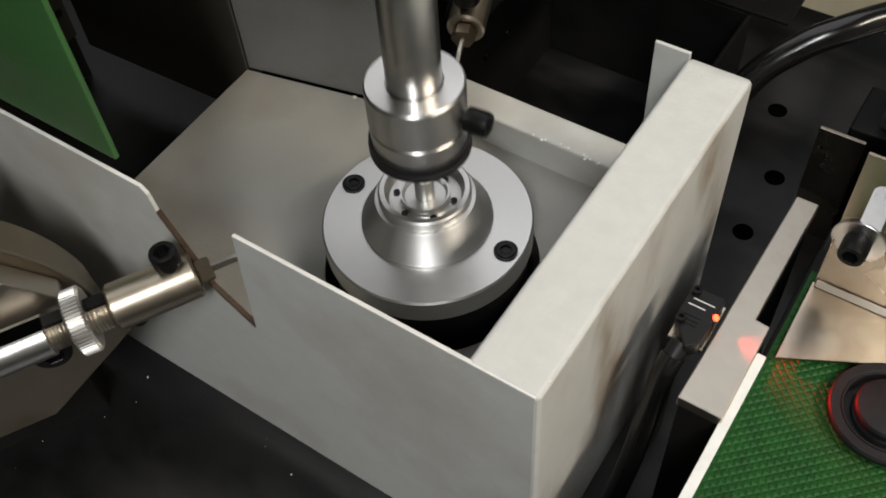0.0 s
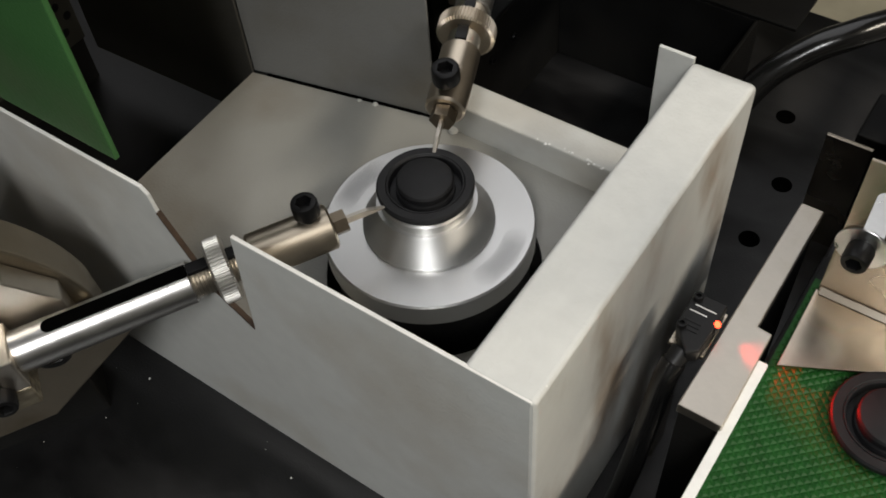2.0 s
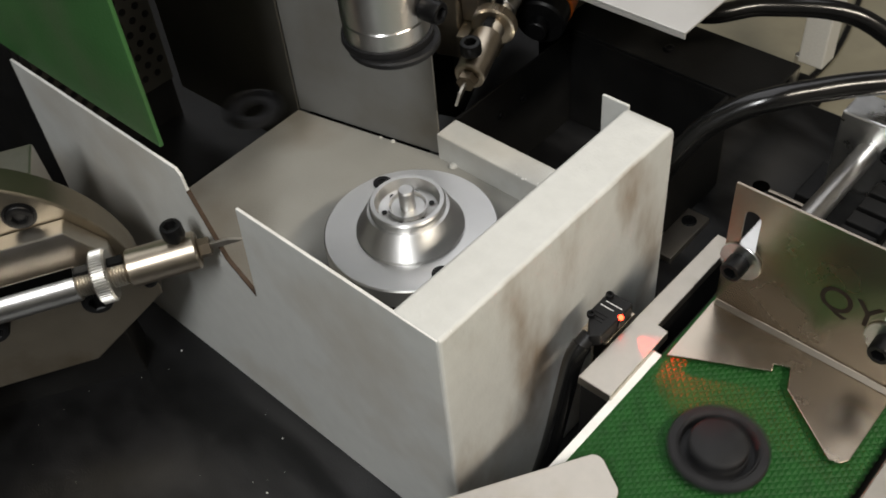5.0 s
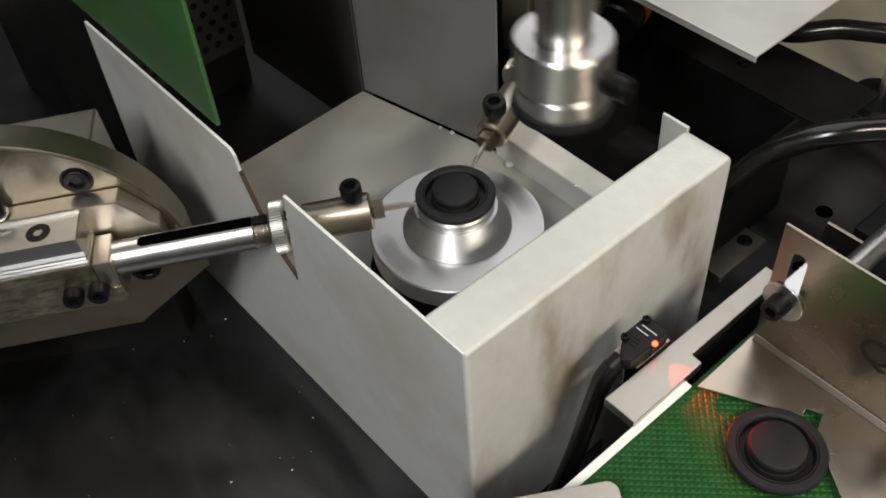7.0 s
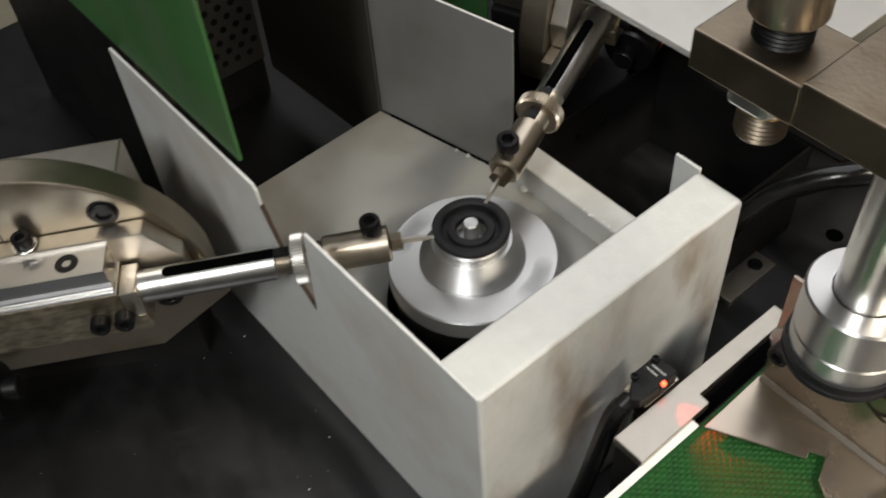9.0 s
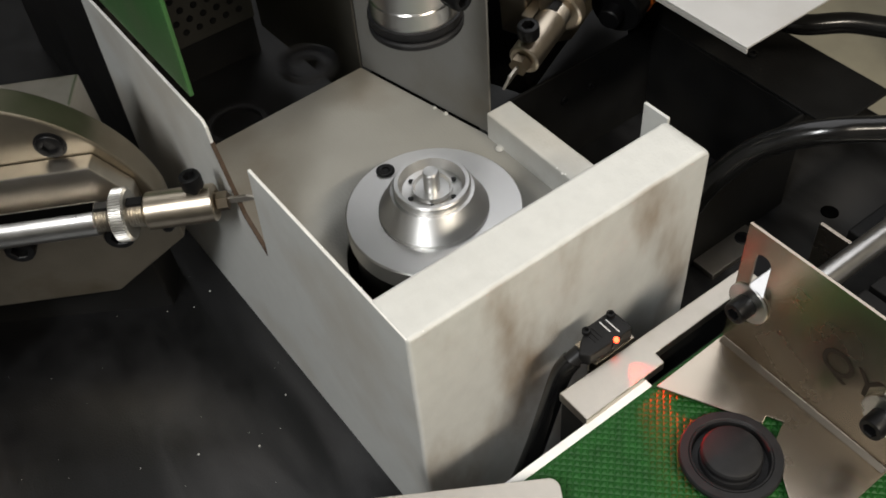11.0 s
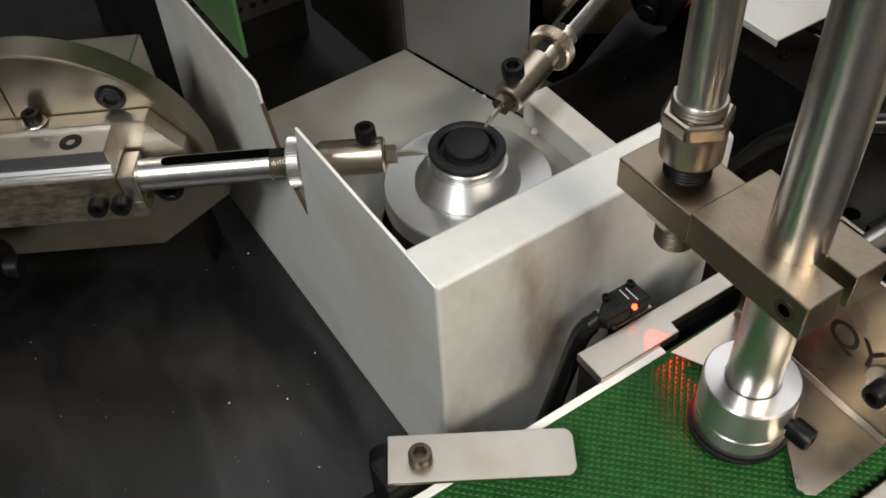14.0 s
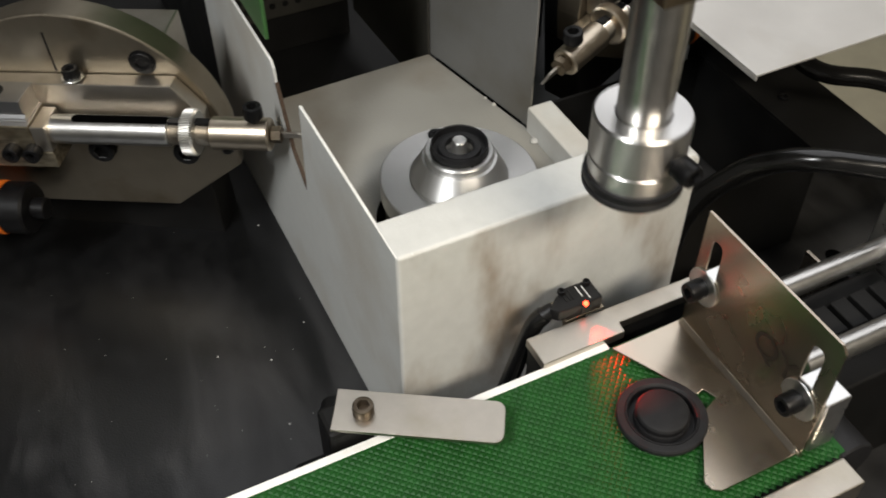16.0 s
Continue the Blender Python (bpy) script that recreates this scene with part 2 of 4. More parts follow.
def prism(points, lo, hi, axis="z", bevel=0.0006, bm=None, segments=2):
    """An outline drawn out from lo to hi along an axis; points are the two other coordinates in order."""
    one = bmesh.new()
    def place(a, b, c):
        return {"z": (a, b, c), "y": (a, c, b), "x": (c, a, b)}[axis]
    low = [one.verts.new(place(a, b, lo)) for a, b in points]
    high = [one.verts.new(place(a, b, hi)) for a, b in points]
    one.faces.new(low)
    one.faces.new(high)
    k = len(points)
    for i in range(k):
        one.faces.new((low[i], low[(i + 1) % k], high[(i + 1) % k], high[i]))
    bmesh.ops.recalc_face_normals(one, faces=one.faces)
    if bevel:
        bmesh.ops.bevel(one, geom=one.edges[:], offset=bevel, segments=segments, affect="EDGES", profile=0.5)
    return join(bm, one)


def lathe(profile, seg=64, bm=None, m=None):
    """Turn a closed or axis-to-axis outline of (radius, height) about z."""
    one = bmesh.new()
    rings = []
    for r, z in profile:
        if r < 1e-6:
            rings.append([one.verts.new((0, 0, z))])
        else:
            rings.append([one.verts.new((r * math.cos(2 * math.pi * i / seg), r * math.sin(2 * math.pi * i / seg), z)) for i in range(seg)])
    for a, b in zip(rings, rings[1:]):
        for i in range(seg):
            j = (i + 1) % seg
            if len(a) == 1 and len(b) == 1:
                continue
            if len(a) == 1:
                one.faces.new((a[0], b[i], b[j]))
            elif len(b) == 1:
                one.faces.new((a[i], b[0], a[j]))
            else:
                one.faces.new((a[i], b[i], b[j], a[j]))
    if m is not None:
        bmesh.ops.transform(one, matrix=m, verts=one.verts)
    return join(bm, one)


def rounded(r, z0, z1, c=0.0006):
    return [(0, z0), (r - c, z0), (r, z0 + c), (r, z1 - c), (r - c, z1), (0, z1)]


def tube(points, r, seg=12):
    """A round cable along a smoothed line of points."""
    pts = [Vector(p) for p in points]
    line = []
    for i in range(len(pts) - 1):
        p0, p1, p2, p3 = pts[max(0, i - 1)], pts[i], pts[i + 1], pts[min(len(pts) - 1, i + 2)]
        for k in range(8):
            u = k / 8
            line.append(0.5 * ((2 * p1) + (p2 - p0) * u + (2 * p0 - 5 * p1 + 4 * p2 - p3) * u * u + (3 * p1 - p0 - 3 * p2 + p3) * u ** 3))
    line.append(pts[-1])
    bm = bmesh.new()
    rings, side = [], None
    for i, p in enumerate(line):
        d = (line[min(i + 1, len(line) - 1)] - line[max(i - 1, 0)]).normalized()
        if side is None:
            side = d.orthogonal().normalized()
        side = (side - d * side.dot(d)).normalized()
        up = d.cross(side)
        rings.append([bm.verts.new(p + r * (side * math.cos(2 * math.pi * k / seg) + up * math.sin(2 * math.pi * k / seg))) for k in range(seg)])
    for a, b in zip(rings, rings[1:]):
        for k in range(seg):
            bm.faces.new((a[k], a[(k + 1) % seg], b[(k + 1) % seg], b[k]))
    bm.faces.new(rings[0])
    bm.faces.new(rings[-1])
    return bm


def along(direction, origin=(0, 0, 0)):
    """A pose whose z axis runs along a direction."""
    q = Vector(direction).to_track_quat("Z", "Y")
    return Matrix.Translation(origin) @ q.to_matrix().to_4x4()


def cap_screw_mesh(r, h):
    """A socket head cap screw: knurled head with a hexagonal recess, standing on z = 0."""
    bm = bmesh.new()
    seg = 48
    def ring(rad, z, wob=0.0):
        return [bm.verts.new(((rad + (wob if i % 2 else 0)) * math.cos(2 * math.pi * i / seg), (rad + (wob if i % 2 else 0)) * math.sin(2 * math.pi * i / seg), z)) for i in range(seg)]
    def hexring(rad, z):
        out = []
        for i in range(seg):
            a = 2 * math.pi * i / seg
            k = rad * math.cos(math.pi / 6) / math.cos((a % (math.pi / 3)) - math.pi / 6)
            out.append(bm.verts.new((k * math.cos(a), k * math.sin(a), z)))
        return out
    rings = [ring(r * 0.96, 0), ring(r, h * 0.08, -r * 0.03), ring(r, h * 0.82, -r * 0.03), ring(r * 0.93, h * 0.97), ring(r * 0.86, h),
             hexring(r * 0.62, h), hexring(r * 0.56, h * 0.93), hexring(r * 0.56, h * 0.4)]
    for a, b in zip(rings, rings[1:]):
        for i in range(seg):
            bm.faces.new((a[i], a[(i + 1) % seg], b[(i + 1) % seg], b[i]))
    bm.faces.new(rings[0])
    bm.faces.new(rings[-1])
    return bm


def screw(parent, at, r=0.005, h=0.006, mat=None, name="cap_screw", label="black socket head screw"):
    return part(name, cap_screw_mesh(r, h), mat or BLACK_OX, parent, label, True, at)


def washer(parent, at, r, t=0.0014, hole=0.004, mat=None):
    return part("washer", lathe([(hole, 0), (r - 0.0003, 0), (r, 0.0003), (r, t - 0.0003), (r - 0.0003, t), (hole, t), (hole, 0)], 48), mat or ALU_FLAT, parent, "", True, at)

# ---- setting: room and table ----
ROOM = 2.6
def wall_slab(name, *b):
    return tagged(part(name, box(*b, bevel=0), WALLS), kind="structure")


tagged(part("floor", box(-ROOM, -ROOM, -0.95, ROOM, ROOM + 0.6, -0.90, bevel=0), FLOOR), "beige painted workshop floor", kind="structure")
wall_slab("wall_north", -ROOM, ROOM + 0.6, -0.9, ROOM, ROOM + 0.7, 2.0)
wall_slab("wall_south", -ROOM, -ROOM - 0.1, -0.9, ROOM, -ROOM, 2.0)
wall_slab("wall_west", -ROOM - 0.1, -ROOM, -0.9, -ROOM, ROOM + 0.6, 2.0)
wall_slab("wall_east", ROOM, -ROOM, -0.9, ROOM + 0.1, ROOM + 0.6, 2.0)
tagged(part("ceiling", box(-ROOM, -ROOM, 2.0, ROOM, ROOM + 0.6, 2.05, bevel=0), WALLS), kind="structure")

table = thing("machine_table", pose(0, 0, 0), "black painted steel machine table dusted with pale specks", "machine table")
part("table_top", box(-0.95, -0.75, -0.02, 0.75, 0.75, 0.0, 0.003), BLACK_PLATE, table)
part("base_cabinet", box(-0.92, -0.72, -0.90, 0.72, 0.72, -0.02, 0.004), BLACK_PAINT, table)

# ---- welded guard box around the spindle ----
FX, FY = -0.226, 0.297
TOP, TRAY = 0.216, 0.090
guard = thing("guard_box", pose(0, 0, 0), "light grey painted welded sheet steel guard box, stained", "machine guard")
front = [(-0.0925, 0.0), (-0.0925, TOP), (-0.2555, TOP), (-0.2625, 0.133), (-0.287, 0.152), (-0.309, 0.200), (-0.311, TOP - 0.004), (-0.315, TOP), (-0.515, TOP), (-0.515, 0.0)]
def bare_top(ob):
    """Give the upward faces of a sheet its worn, pale cut edge."""
    ob.data.materials.append(PAINT_EDGE)
    for p in ob.data.polygons:
        if p.normal.z > 0.8:
            p.material_index = len(ob.data.materials) - 1
    return ob


bare_top(part("front_panel", prism(front, 0.1865, 0.1888, "y", 0.0006), PAINT, guard))
part("burnt_notch_edge", prism([(-0.2625, 0.1322), (-0.2872, 0.1512), (-0.3094, 0.1992), (-0.3088, 0.2005), (-0.2866, 0.1528), (-0.2622, 0.1340)], 0.1862, 0.1891, "y", 0), BURNT, guard, "scorched torch-cut edge")
beam_outline = [(0.1866, 0.0), (0.406, 0.0), (0.4062, TOP * 0.5)] + [(0.399 + 0.007 * math.cos(radians(v)), TOP - 0.0064 + 0.007 * math.sin(radians(v))) for v in (0, 22, 45, 68, 90)] + [(0.1866, TOP + 0.0006)]
part("side_beam", prism(beam_outline, -0.1257, -0.0905, "x", 0.0026, None, 3), PAINT_SIDE, guard, "smeared grey side beam")
part("end_flange", box(-0.1465, 0.4062, 0.06, -0.1262, 0.4085, TOP - 0.001, 0.0005), PAINT, guard)
HOLE_R = 0.0655
BOLT = 2.0
def tray_mesh():
    bm = bmesh.new()
    outer = [(-0.126, 0.1895), (-0.126, 0.4), (-0.297, 0.4), (-0.437, 0.3715), (-0.4315, 0.1895)]
    seg = 64
    ring = []
    for i in range(seg):
        a = 2 * math.pi * i / seg
        d = Vector((math.cos(a), math.sin(a)))
        best = 9
        for (ax, ay), (bx, by) in zip(outer, outer[1:] + outer[:1]):
            ex, ey = bx - ax, by - ay
            den = d.x * ey - d.y * ex
            if abs(den) > 1e-9:
                s = ((ax - FX) * ey - (ay - FY) * ex) / den
                u = ((ax - FX) * d.y - (ay - FY) * d.x) / den
                if s > 0 and -1e-6 <= u <= 1 + 1e-6:
                    best = min(best, s)
        ring.append((FX + d.x * best, FY + d.y * best))
    for x, y in outer:
        a = math.atan2(y - FY, x - FX) % (2 * math.pi)
        ring[round(a / (2 * math.pi) * seg) % seg] = (x, y)
    for z, key in ((TRAY, 0), (TRAY - 0.003, 1)):
        out = [bm.verts.new((x, y, z)) for x, y in ring]
        inn = [bm.verts.new((FX + HOLE_R * math.cos(2 * math.pi * i / seg), FY + HOLE_R * math.sin(2 * math.pi * i / seg), z)) for i in range(seg)]
        for i in range(seg):
            bm.faces.new((out[i], out[(i + 1) % seg], inn[(i + 1) % seg], inn[i]))
        if key == 0:
            top = (out, inn)
    for a, b in ((top[0], out), (top[1], inn)):
        for i in range(seg):
            bm.faces.new((a[i], a[(i + 1) % seg], b[(i + 1) % seg], b[i]))
    return bm


part("tray_floor", tray_mesh(), SHADED_OILY, guard, "oily tray floor, darker and browner for its shade")
part("ledge", box(-0.2965, 0.3985, TRAY - 0.003, -0.1262, 0.422, 0.1145, 0.0015), PAINT, guard)
bw = (Vector((-0.297, 0.400, 0)) - Vector((-0.437, 0.3715, 0)))
turn = math.degrees(math.atan2(bw.y, bw.x))
bare_top(part("back_wall", box(0, 0, 0.0005, bw.length, 0.002, 0.1435, 0.0005), PAINT_BACK, guard, "grey back wall, darkened in its colour for shade", at=pose(-0.437, 0.3735, TRAY, 0, 0, turn)))
part("seam_gap", box(0.012, -0.0022, 0.0002, bw.length - 0.01, -0.0002, 0.0014, 0), VOID, guard, "dark open seam under the back wall", at=pose(-0.437, 0.3735, TRAY, 0, 0, turn))
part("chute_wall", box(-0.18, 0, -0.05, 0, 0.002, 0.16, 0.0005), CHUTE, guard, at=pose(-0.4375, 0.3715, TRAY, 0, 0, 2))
def bead_row(points):
    bm = bmesh.new()
    for x, y, z, r in points:
        lathe([(0, -r * 0.5), (r * 0.8, -r * 0.2), (r, 0), (r * 0.7, r * 0.5), (0, r * 0.7)], 10, bm, Matrix.Translation((x, y, z)))
    return bm


for bead in ((-0.2785, 0.3965, TRAY + 0.001, 0.0036), (-0.340, 0.3905, TRAY + 0.0002, 0.0022), (-0.352, 0.388, TRAY + 0.0002, 0.0017)):
    part("weld_bead", bead_row([bead]), PAINT, guard, smooth=True)

# Added sheets: the shade left of the front panel, built as black steel.
casing = thing("shade_sheets", pose(0, 0, 0), "black sheets added for the shade beside the guard box", "machine casing")
part("front_sheet", box(-0.80, 0.1895, 0.0, -0.5165, 0.1935, 0.2225, 0.0006), BLACK_PAINT, casing)
part("side_sheet", box(-0.520, 0.1937, 0.0, -0.5165, 0.2000, 0.2225, 0.0004), BLACK_PAINT, casing)

spatter = [(random.uniform(-0.215, -0.135), 0.3985 + random.uniform(-0.0012, 0.0025), 0.1140 + random.uniform(-0.0008, 0.0006), random.uniform(0.0006, 0.0012)) for k in range(26)]
spatter += [(-0.0905 + random.uniform(-0.0055, -0.0012), random.uniform(0.190, 0.225), TOP - 0.0002, random.uniform(0.0004, 0.0008)) for k in range(16)]
tagged(part("weld_spatter", bead_row(spatter), PAINT_EDGE, guard, smooth=True), kind="stuff")

# ---- green cover panels above the box ----
cover = thing("machine_cover", pose(0, 0, 0), "green enamelled sheet steel machine cover", "machine cover")
part("front_sheet", box(-0.80, 0.1895, 0.2235, -0.3302, 0.1925, 0.62, 0.0006), GREEN_PAINT, cover)
part("top_sheet", box(-0.80, 0.1926, 0.617, -0.3302, 0.45, 0.62, 0.0006), GREEN_PAINT, cover)

cover = thing("rear_machine_cover", pose(0, 0, 0), "green enamelled sheet steel panel standing behind the guard box", "machine cover")
part("rear_sheet", box(-0.78, 0.550, 0.055, -0.4955, 0.553, 0.60, 0.0006), GREEN_PAINT, cover)
for x in (-0.70, -0.56):
    part("foot", box(x, 0.5535, 0.0, x + 0.03, 0.5565, 0.12, 0.0004), BLACK_PAINT, cover)

# ---- spindle with the flanged fixture ----
motor = thing("spindle_housing", pose(FX, FY, 0), "black cylindrical spindle housing standing on the table", "spindle housing")
part("body", lathe([(0, 0), (0.063, 0), (0.063, 0.006), (0.058, 0.008), (0.058, 0.1155), (0, 0.1155)], 64), BLACK_OX, motor, smooth=True)
fixture = thing("spindle_fixture", pose(FX, FY, 0.116), "turned aluminium flange with a conical nose on the spindle", "spindle fixture")
flange = part("flange", lathe([(0.02, 0), (0.060, 0), (0.061, 0.001), (0.061, 0.0155), (0.0600, 0.0165), (0.0380, 0.0168), (0.0378, 0.0192), (0.0372, 0.0196), (0.0290, 0.0352), (0.0284, 0.0358), (0.0262, 0.0361),
                      (0.0262, 0.0408), (0.0252, 0.042), (0.0225, 0.042), (0.0205, 0.0345), (0.019, 0.034), (0.0, 0.034)], 96), ALU_FIXTURE, fixture, smooth=True)
part("centre_cup", lathe([(0.0, 0.0342), (0.0125, 0.0342), (0.0138, 0.0348), (0.0138, 0.0385), (0.0128, 0.0385), (0.0115, 0.036), (0.0, 0.036)], 48), ALU_FIXTURE, fixture, smooth=True)
part("centre_pin", lathe([(0, 0.036), (0.0055, 0.036), (0.0055, 0.0505), (0.0048, 0.0515), (0, 0.0515)], 32), ALU_FIXTURE, fixture, smooth=True)
for k in range(6):
    a = radians(60 * k + 20)
    part("vent_hole", lathe([(0, 0.0346), (0.0019, 0.0346), (0.0019, 0.0352), (0, 0.0352)], 16, None, Matrix.Translation((0.0165 * math.cos(a), 0.0165 * math.sin(a), 0))), BLACK_OX, flange, "dark vent hole")
for k in range(2):
    a = radians(180 * k + BOLT)
    x, y = 0.0515 * math.cos(a), 0.0515 * math.sin(a)
    part("counterbore", lathe([(0.0052, 0.0), (0.0068, 0.0), (0.0068, 0.0006), (0.0052, 0.0006), (0.0052, 0.0)], 32), BLACK_OX, flange, "", True, pose(x, y, 0.0171))
    screw(flange, pose(x, y, 0.0166), 0.0056, 0.0020)

# ---- conveyor ----
BZ = 0.142
conveyor = thing("belt_conveyor", pose(0, 0, 0), "small conveyor with a green studded belt between steel side rails", "conveyor")
part("bed", box(-0.029, -0.75, 0.10, 0.100, 0.385, BZ - 0.003, 0.002), BLACK_PAINT, conveyor)
for y in (-0.55, 0.10, 0.33):
    part("support_leg", box(0.0, y, 0.0, 0.07, y + 0.04, 0.10, 0.001), BLACK_PAINT, conveyor)
part("belt_edge", box(-0.0315, -0.75, BZ - 0.0026, -0.0262, 0.303, BZ - 0.0002, 0.0004), BELT_EDGE, conveyor, "white cut edge of the belt")
part("side_rail", box(0.104, -0.60, 0.115, 0.122, 0.375, 0.150, 0.001), STEEL, conveyor, "ground steel side rail")
part("end_roller", lathe(rounded(0.018, 0, 0.128, 0.001), 32), RUBBER, conveyor, "black roller", True, along((1, 0, 0), (-0.028, 0.392, BZ - 0.0185)))

PITCH = 0.0051
def belt_mesh():
    """A thin sheet with low diamond studs in staggered rows."""
    x0, x1, y0, y1 = -0.0265, 0.0985, -0.16, 0.365
    verts = [(x0, -0.75, -0.0006), (x1, -0.75, -0.0006), (x1, y1, -0.0006), (x0, y1, -0.0006)]
    faces = [(0, 1, 2, 3)]
    nx, ny = int((x1 - x0) / PITCH * 2), int((y1 - y0) / PITCH)
    for i in range(nx):
        for j in range(ny):
            cx, cy = x0 + (i + 1) * PITCH / 2, y0 + (j + 0.5 + 0.5 * (i % 2)) * PITCH
            b = len(verts)
            for r, z in ((PITCH * 0.46, -0.0006), (PITCH * 0.17, 0.0)):
                verts.extend([(cx + r, cy, z), (cx, cy + r, z), (cx - r, cy, z), (cx, cy - r, z)])
            faces.append((b + 4, b + 5, b + 6, b + 7))
            for k in range(4):
                faces.append((b + k, b + (k + 1) % 4, b + 4 + (k + 1) % 4, b + 4 + k))
    data = bpy.data.meshes.new("belt")
    data.from_pydata(verts, [], faces)
    data.materials.append(BELT)
    return data


belt = new("belt", belt_mesh())
belt.matrix_basis = pose(0, 0, BZ)
tagged(belt, "green studded conveyor belt running on its bed", "conveyor belt", kind="stuff")

# sensor rail beside the belt
rail = thing("sensor_rail", pose(0, 0, 0), "ground steel sensor rail with a step on a black block", "mounting rail")
part("bar", prism([(-0.0533, 0.2572), (-0.0305, 0.2572), (-0.0312, 0.3172), (-0.0389, 0.3180), (-0.0389, 0.4055), (-0.0515, 0.4055)], 0.139, 0.1462, "z", 0.0006), STEEL, rail)
part("riser", prism([(-0.0525, 0.2585), (-0.033, 0.2585), (-0.0335, 0.316), (-0.040, 0.317), (-0.040, 0.404), (-0.051, 0.404)], 0.0, 0.139, "z", 0.0006), BLACK_PAINT, rail)

# stop bracket
stop = thing("stop_bracket", pose(0, 0, 0), "bent stainless stop bracket with a notched foot and pen marks", "bracket")
foot = [(-0.0235, 0.3545), (-0.0225, 0.3015), (0.0301, 0.3285), (0.0285, 0.3335), (0.0365, 0.3375), (0.040, 0.3295), (0.0428, 0.3225), (0.081, 0.2955), (0.0865, 0.2965), (0.0897, 0.301), (0.0892, 0.3545)]
part("foot_plate", prism(foot, 0.1452, 0.1468, "z", 0.0004), STAINLESS, stop)
def slotted_plate():
    """An upright plate with two rounded slots cut through it."""
    zb, zt, xl, xr = 0.1452, 0.2433, -0.0225, 0.0915
    bm = bmesh.new()
    slots = []
    for cx in (-0.0095, 0.0765):
        out = []
        for k in range(9):
            a = math.pi * k / 8
            out.append((cx + 0.0050 * math.cos(a), 0.2235 + 0.0050 * math.sin(a)))
        for k in range(9):
            a = math.pi + math.pi * k / 8
            out.append((cx + 0.0050 * math.cos(a), 0.186 + 0.0050 * math.sin(a)))
        slots.append(out)
    rim = [(xl, zb), (xr, zb), (xr, zt - 0.004), (xr - 0.004, zt), (xl, zt)]
    loops = [rim] + slots
    edges = []
    for loop in loops:
        vs = [bm.verts.new((x, 0.3545, z)) for x, z in loop]
        edges += [bm.edges.new((vs[i], vs[(i + 1) % len(vs)])) for i in range(len(vs))]
    bmesh.ops.triangle_fill(bm, use_beauty=True, use_dissolve=False, edges=edges)
    out = bmesh.ops.extrude_face_region(bm, geom=bm.faces[:])
    bmesh.ops.translate(bm, verts=[v for v in out["geom"] if isinstance(v, bmesh.types.BMVert)], vec=(0, 0.0016, 0))
    return bm


upright = part("upright_plate", slotted_plate(), STAINLESS, stop)
for x, z in ((-0.0115, 0.1895), (0.0768, 0.1845)):
    washer(upright, along((0, -1, 0), (x, 0.3543, z)), 0.0128)
    screw(upright, along((0, -1, 0), (x, 0.3529, z)), 0.0066, 0.011)
marks = bpy.data.curves.new("pen_mark", "FONT")
marks.body, marks.size, marks.extrude, marks.align_x = "QY", 0.0245, 0.00005, "CENTER"
marks.offset = 0.0001
marks.materials.append(INK)
pen = new("pen_mark", marks)
pen.parent = upright
pen.matrix_basis = pose(0.0525, 0.3543, 0.187, 90, 0, 0)
pen["label"] = "dark handwritten pen letters"
part("mounting_block", box(-0.018, 0.3565, 0.10, 0.0, 0.395, 0.196, 0.001), ALU_FLAT, stop)
part("mounting_block", box(0.070, 0.3565, 0.152, 0.0935, 0.374, 0.196, 0.001), ALU_FLAT, stop)
part("bend", prism([(0.3508, 0.1469), (0.3544, 0.1469), (0.3544, 0.1505)], -0.0222, 0.0890, "x", 0.0008), STAINLESS, stop)

# guide strip on a post
strip = thing("guide_strip", pose(0, 0, 0), "rounded steel guide strip screwed to a black post over the belt", "guide strip")
def strip_mesh():
    a, b = Vector((-0.0634, 0.1335)), Vector((-0.0385, 0.1185))
    d = Vector((0.0520, 0.0842)).normalized()
    far = 0.1005
    w = b - a
    pts = [a, b, b + d * (far - 0.006)]
    for k in range(1, 6):
        u = k / 6
        pts.append(b + d * (far - 0.006) + d * (0.006 * math.sin(u * math.pi / 2)) - w.normalized() * 0 + w * (-(1 - math.cos(u * math.pi / 2)) * 0.25))
    for k in range(5, 0, -1):
        u = k / 6
        pts.append(a + d * (far - 0.006) + d * (0.006 * math.sin(u * math.pi / 2)) + w * ((1 - math.cos(u * math.pi / 2)) * 0.25))
    pts.append(a + d * (far - 0.006))
    return prism([(p.x, p.y) for p in pts], 0.1535, 0.156, "z", 0.0004)


bar = part("strip", strip_mesh(), STEEL, strip)
screw(bar, pose(-0.0405, 0.1405, 0.156), 0.0065, 0.008, BROWN_OX, label="brown oil-stained socket head screw")
part("post", box(-0.0575, 0.1165, 0.0, -0.0345, 0.144, 0.1533, 0.003), BLACK_PAINT, strip)
part("round_knob", lathe(rounded(0.0110, 0, 0.012, 0.002), 32), BLACK_PAINT, strip, "rounded black end", True, along((-0.86, 0.5, 0), (-0.0555, 0.128, 0.137)))
clip = thing("clamp_foot", pose(0, 0, 0), "black clamp foot with white washer and socket screw", "clamp")
foot = part("foot", box(-0.112, 0.108, 0.0, -0.062, 0.153, 0.021, 0.003), BLACK_PAINT, clip)
washer(foot, pose(-0.0872, 0.1389, 0.0211), 0.0122, 0.0018, 0.004, BELT_EDGE)
screw(foot, pose(-0.0872, 0.1389, 0.0229), 0.0066, 0.0115)

# photoelectric sensor
sensor = thing("photo_sensor", pose(-0.0640, 0.298, 0.1462), "small black photoelectric sensor with a red indicator beside the rail", "sensor")
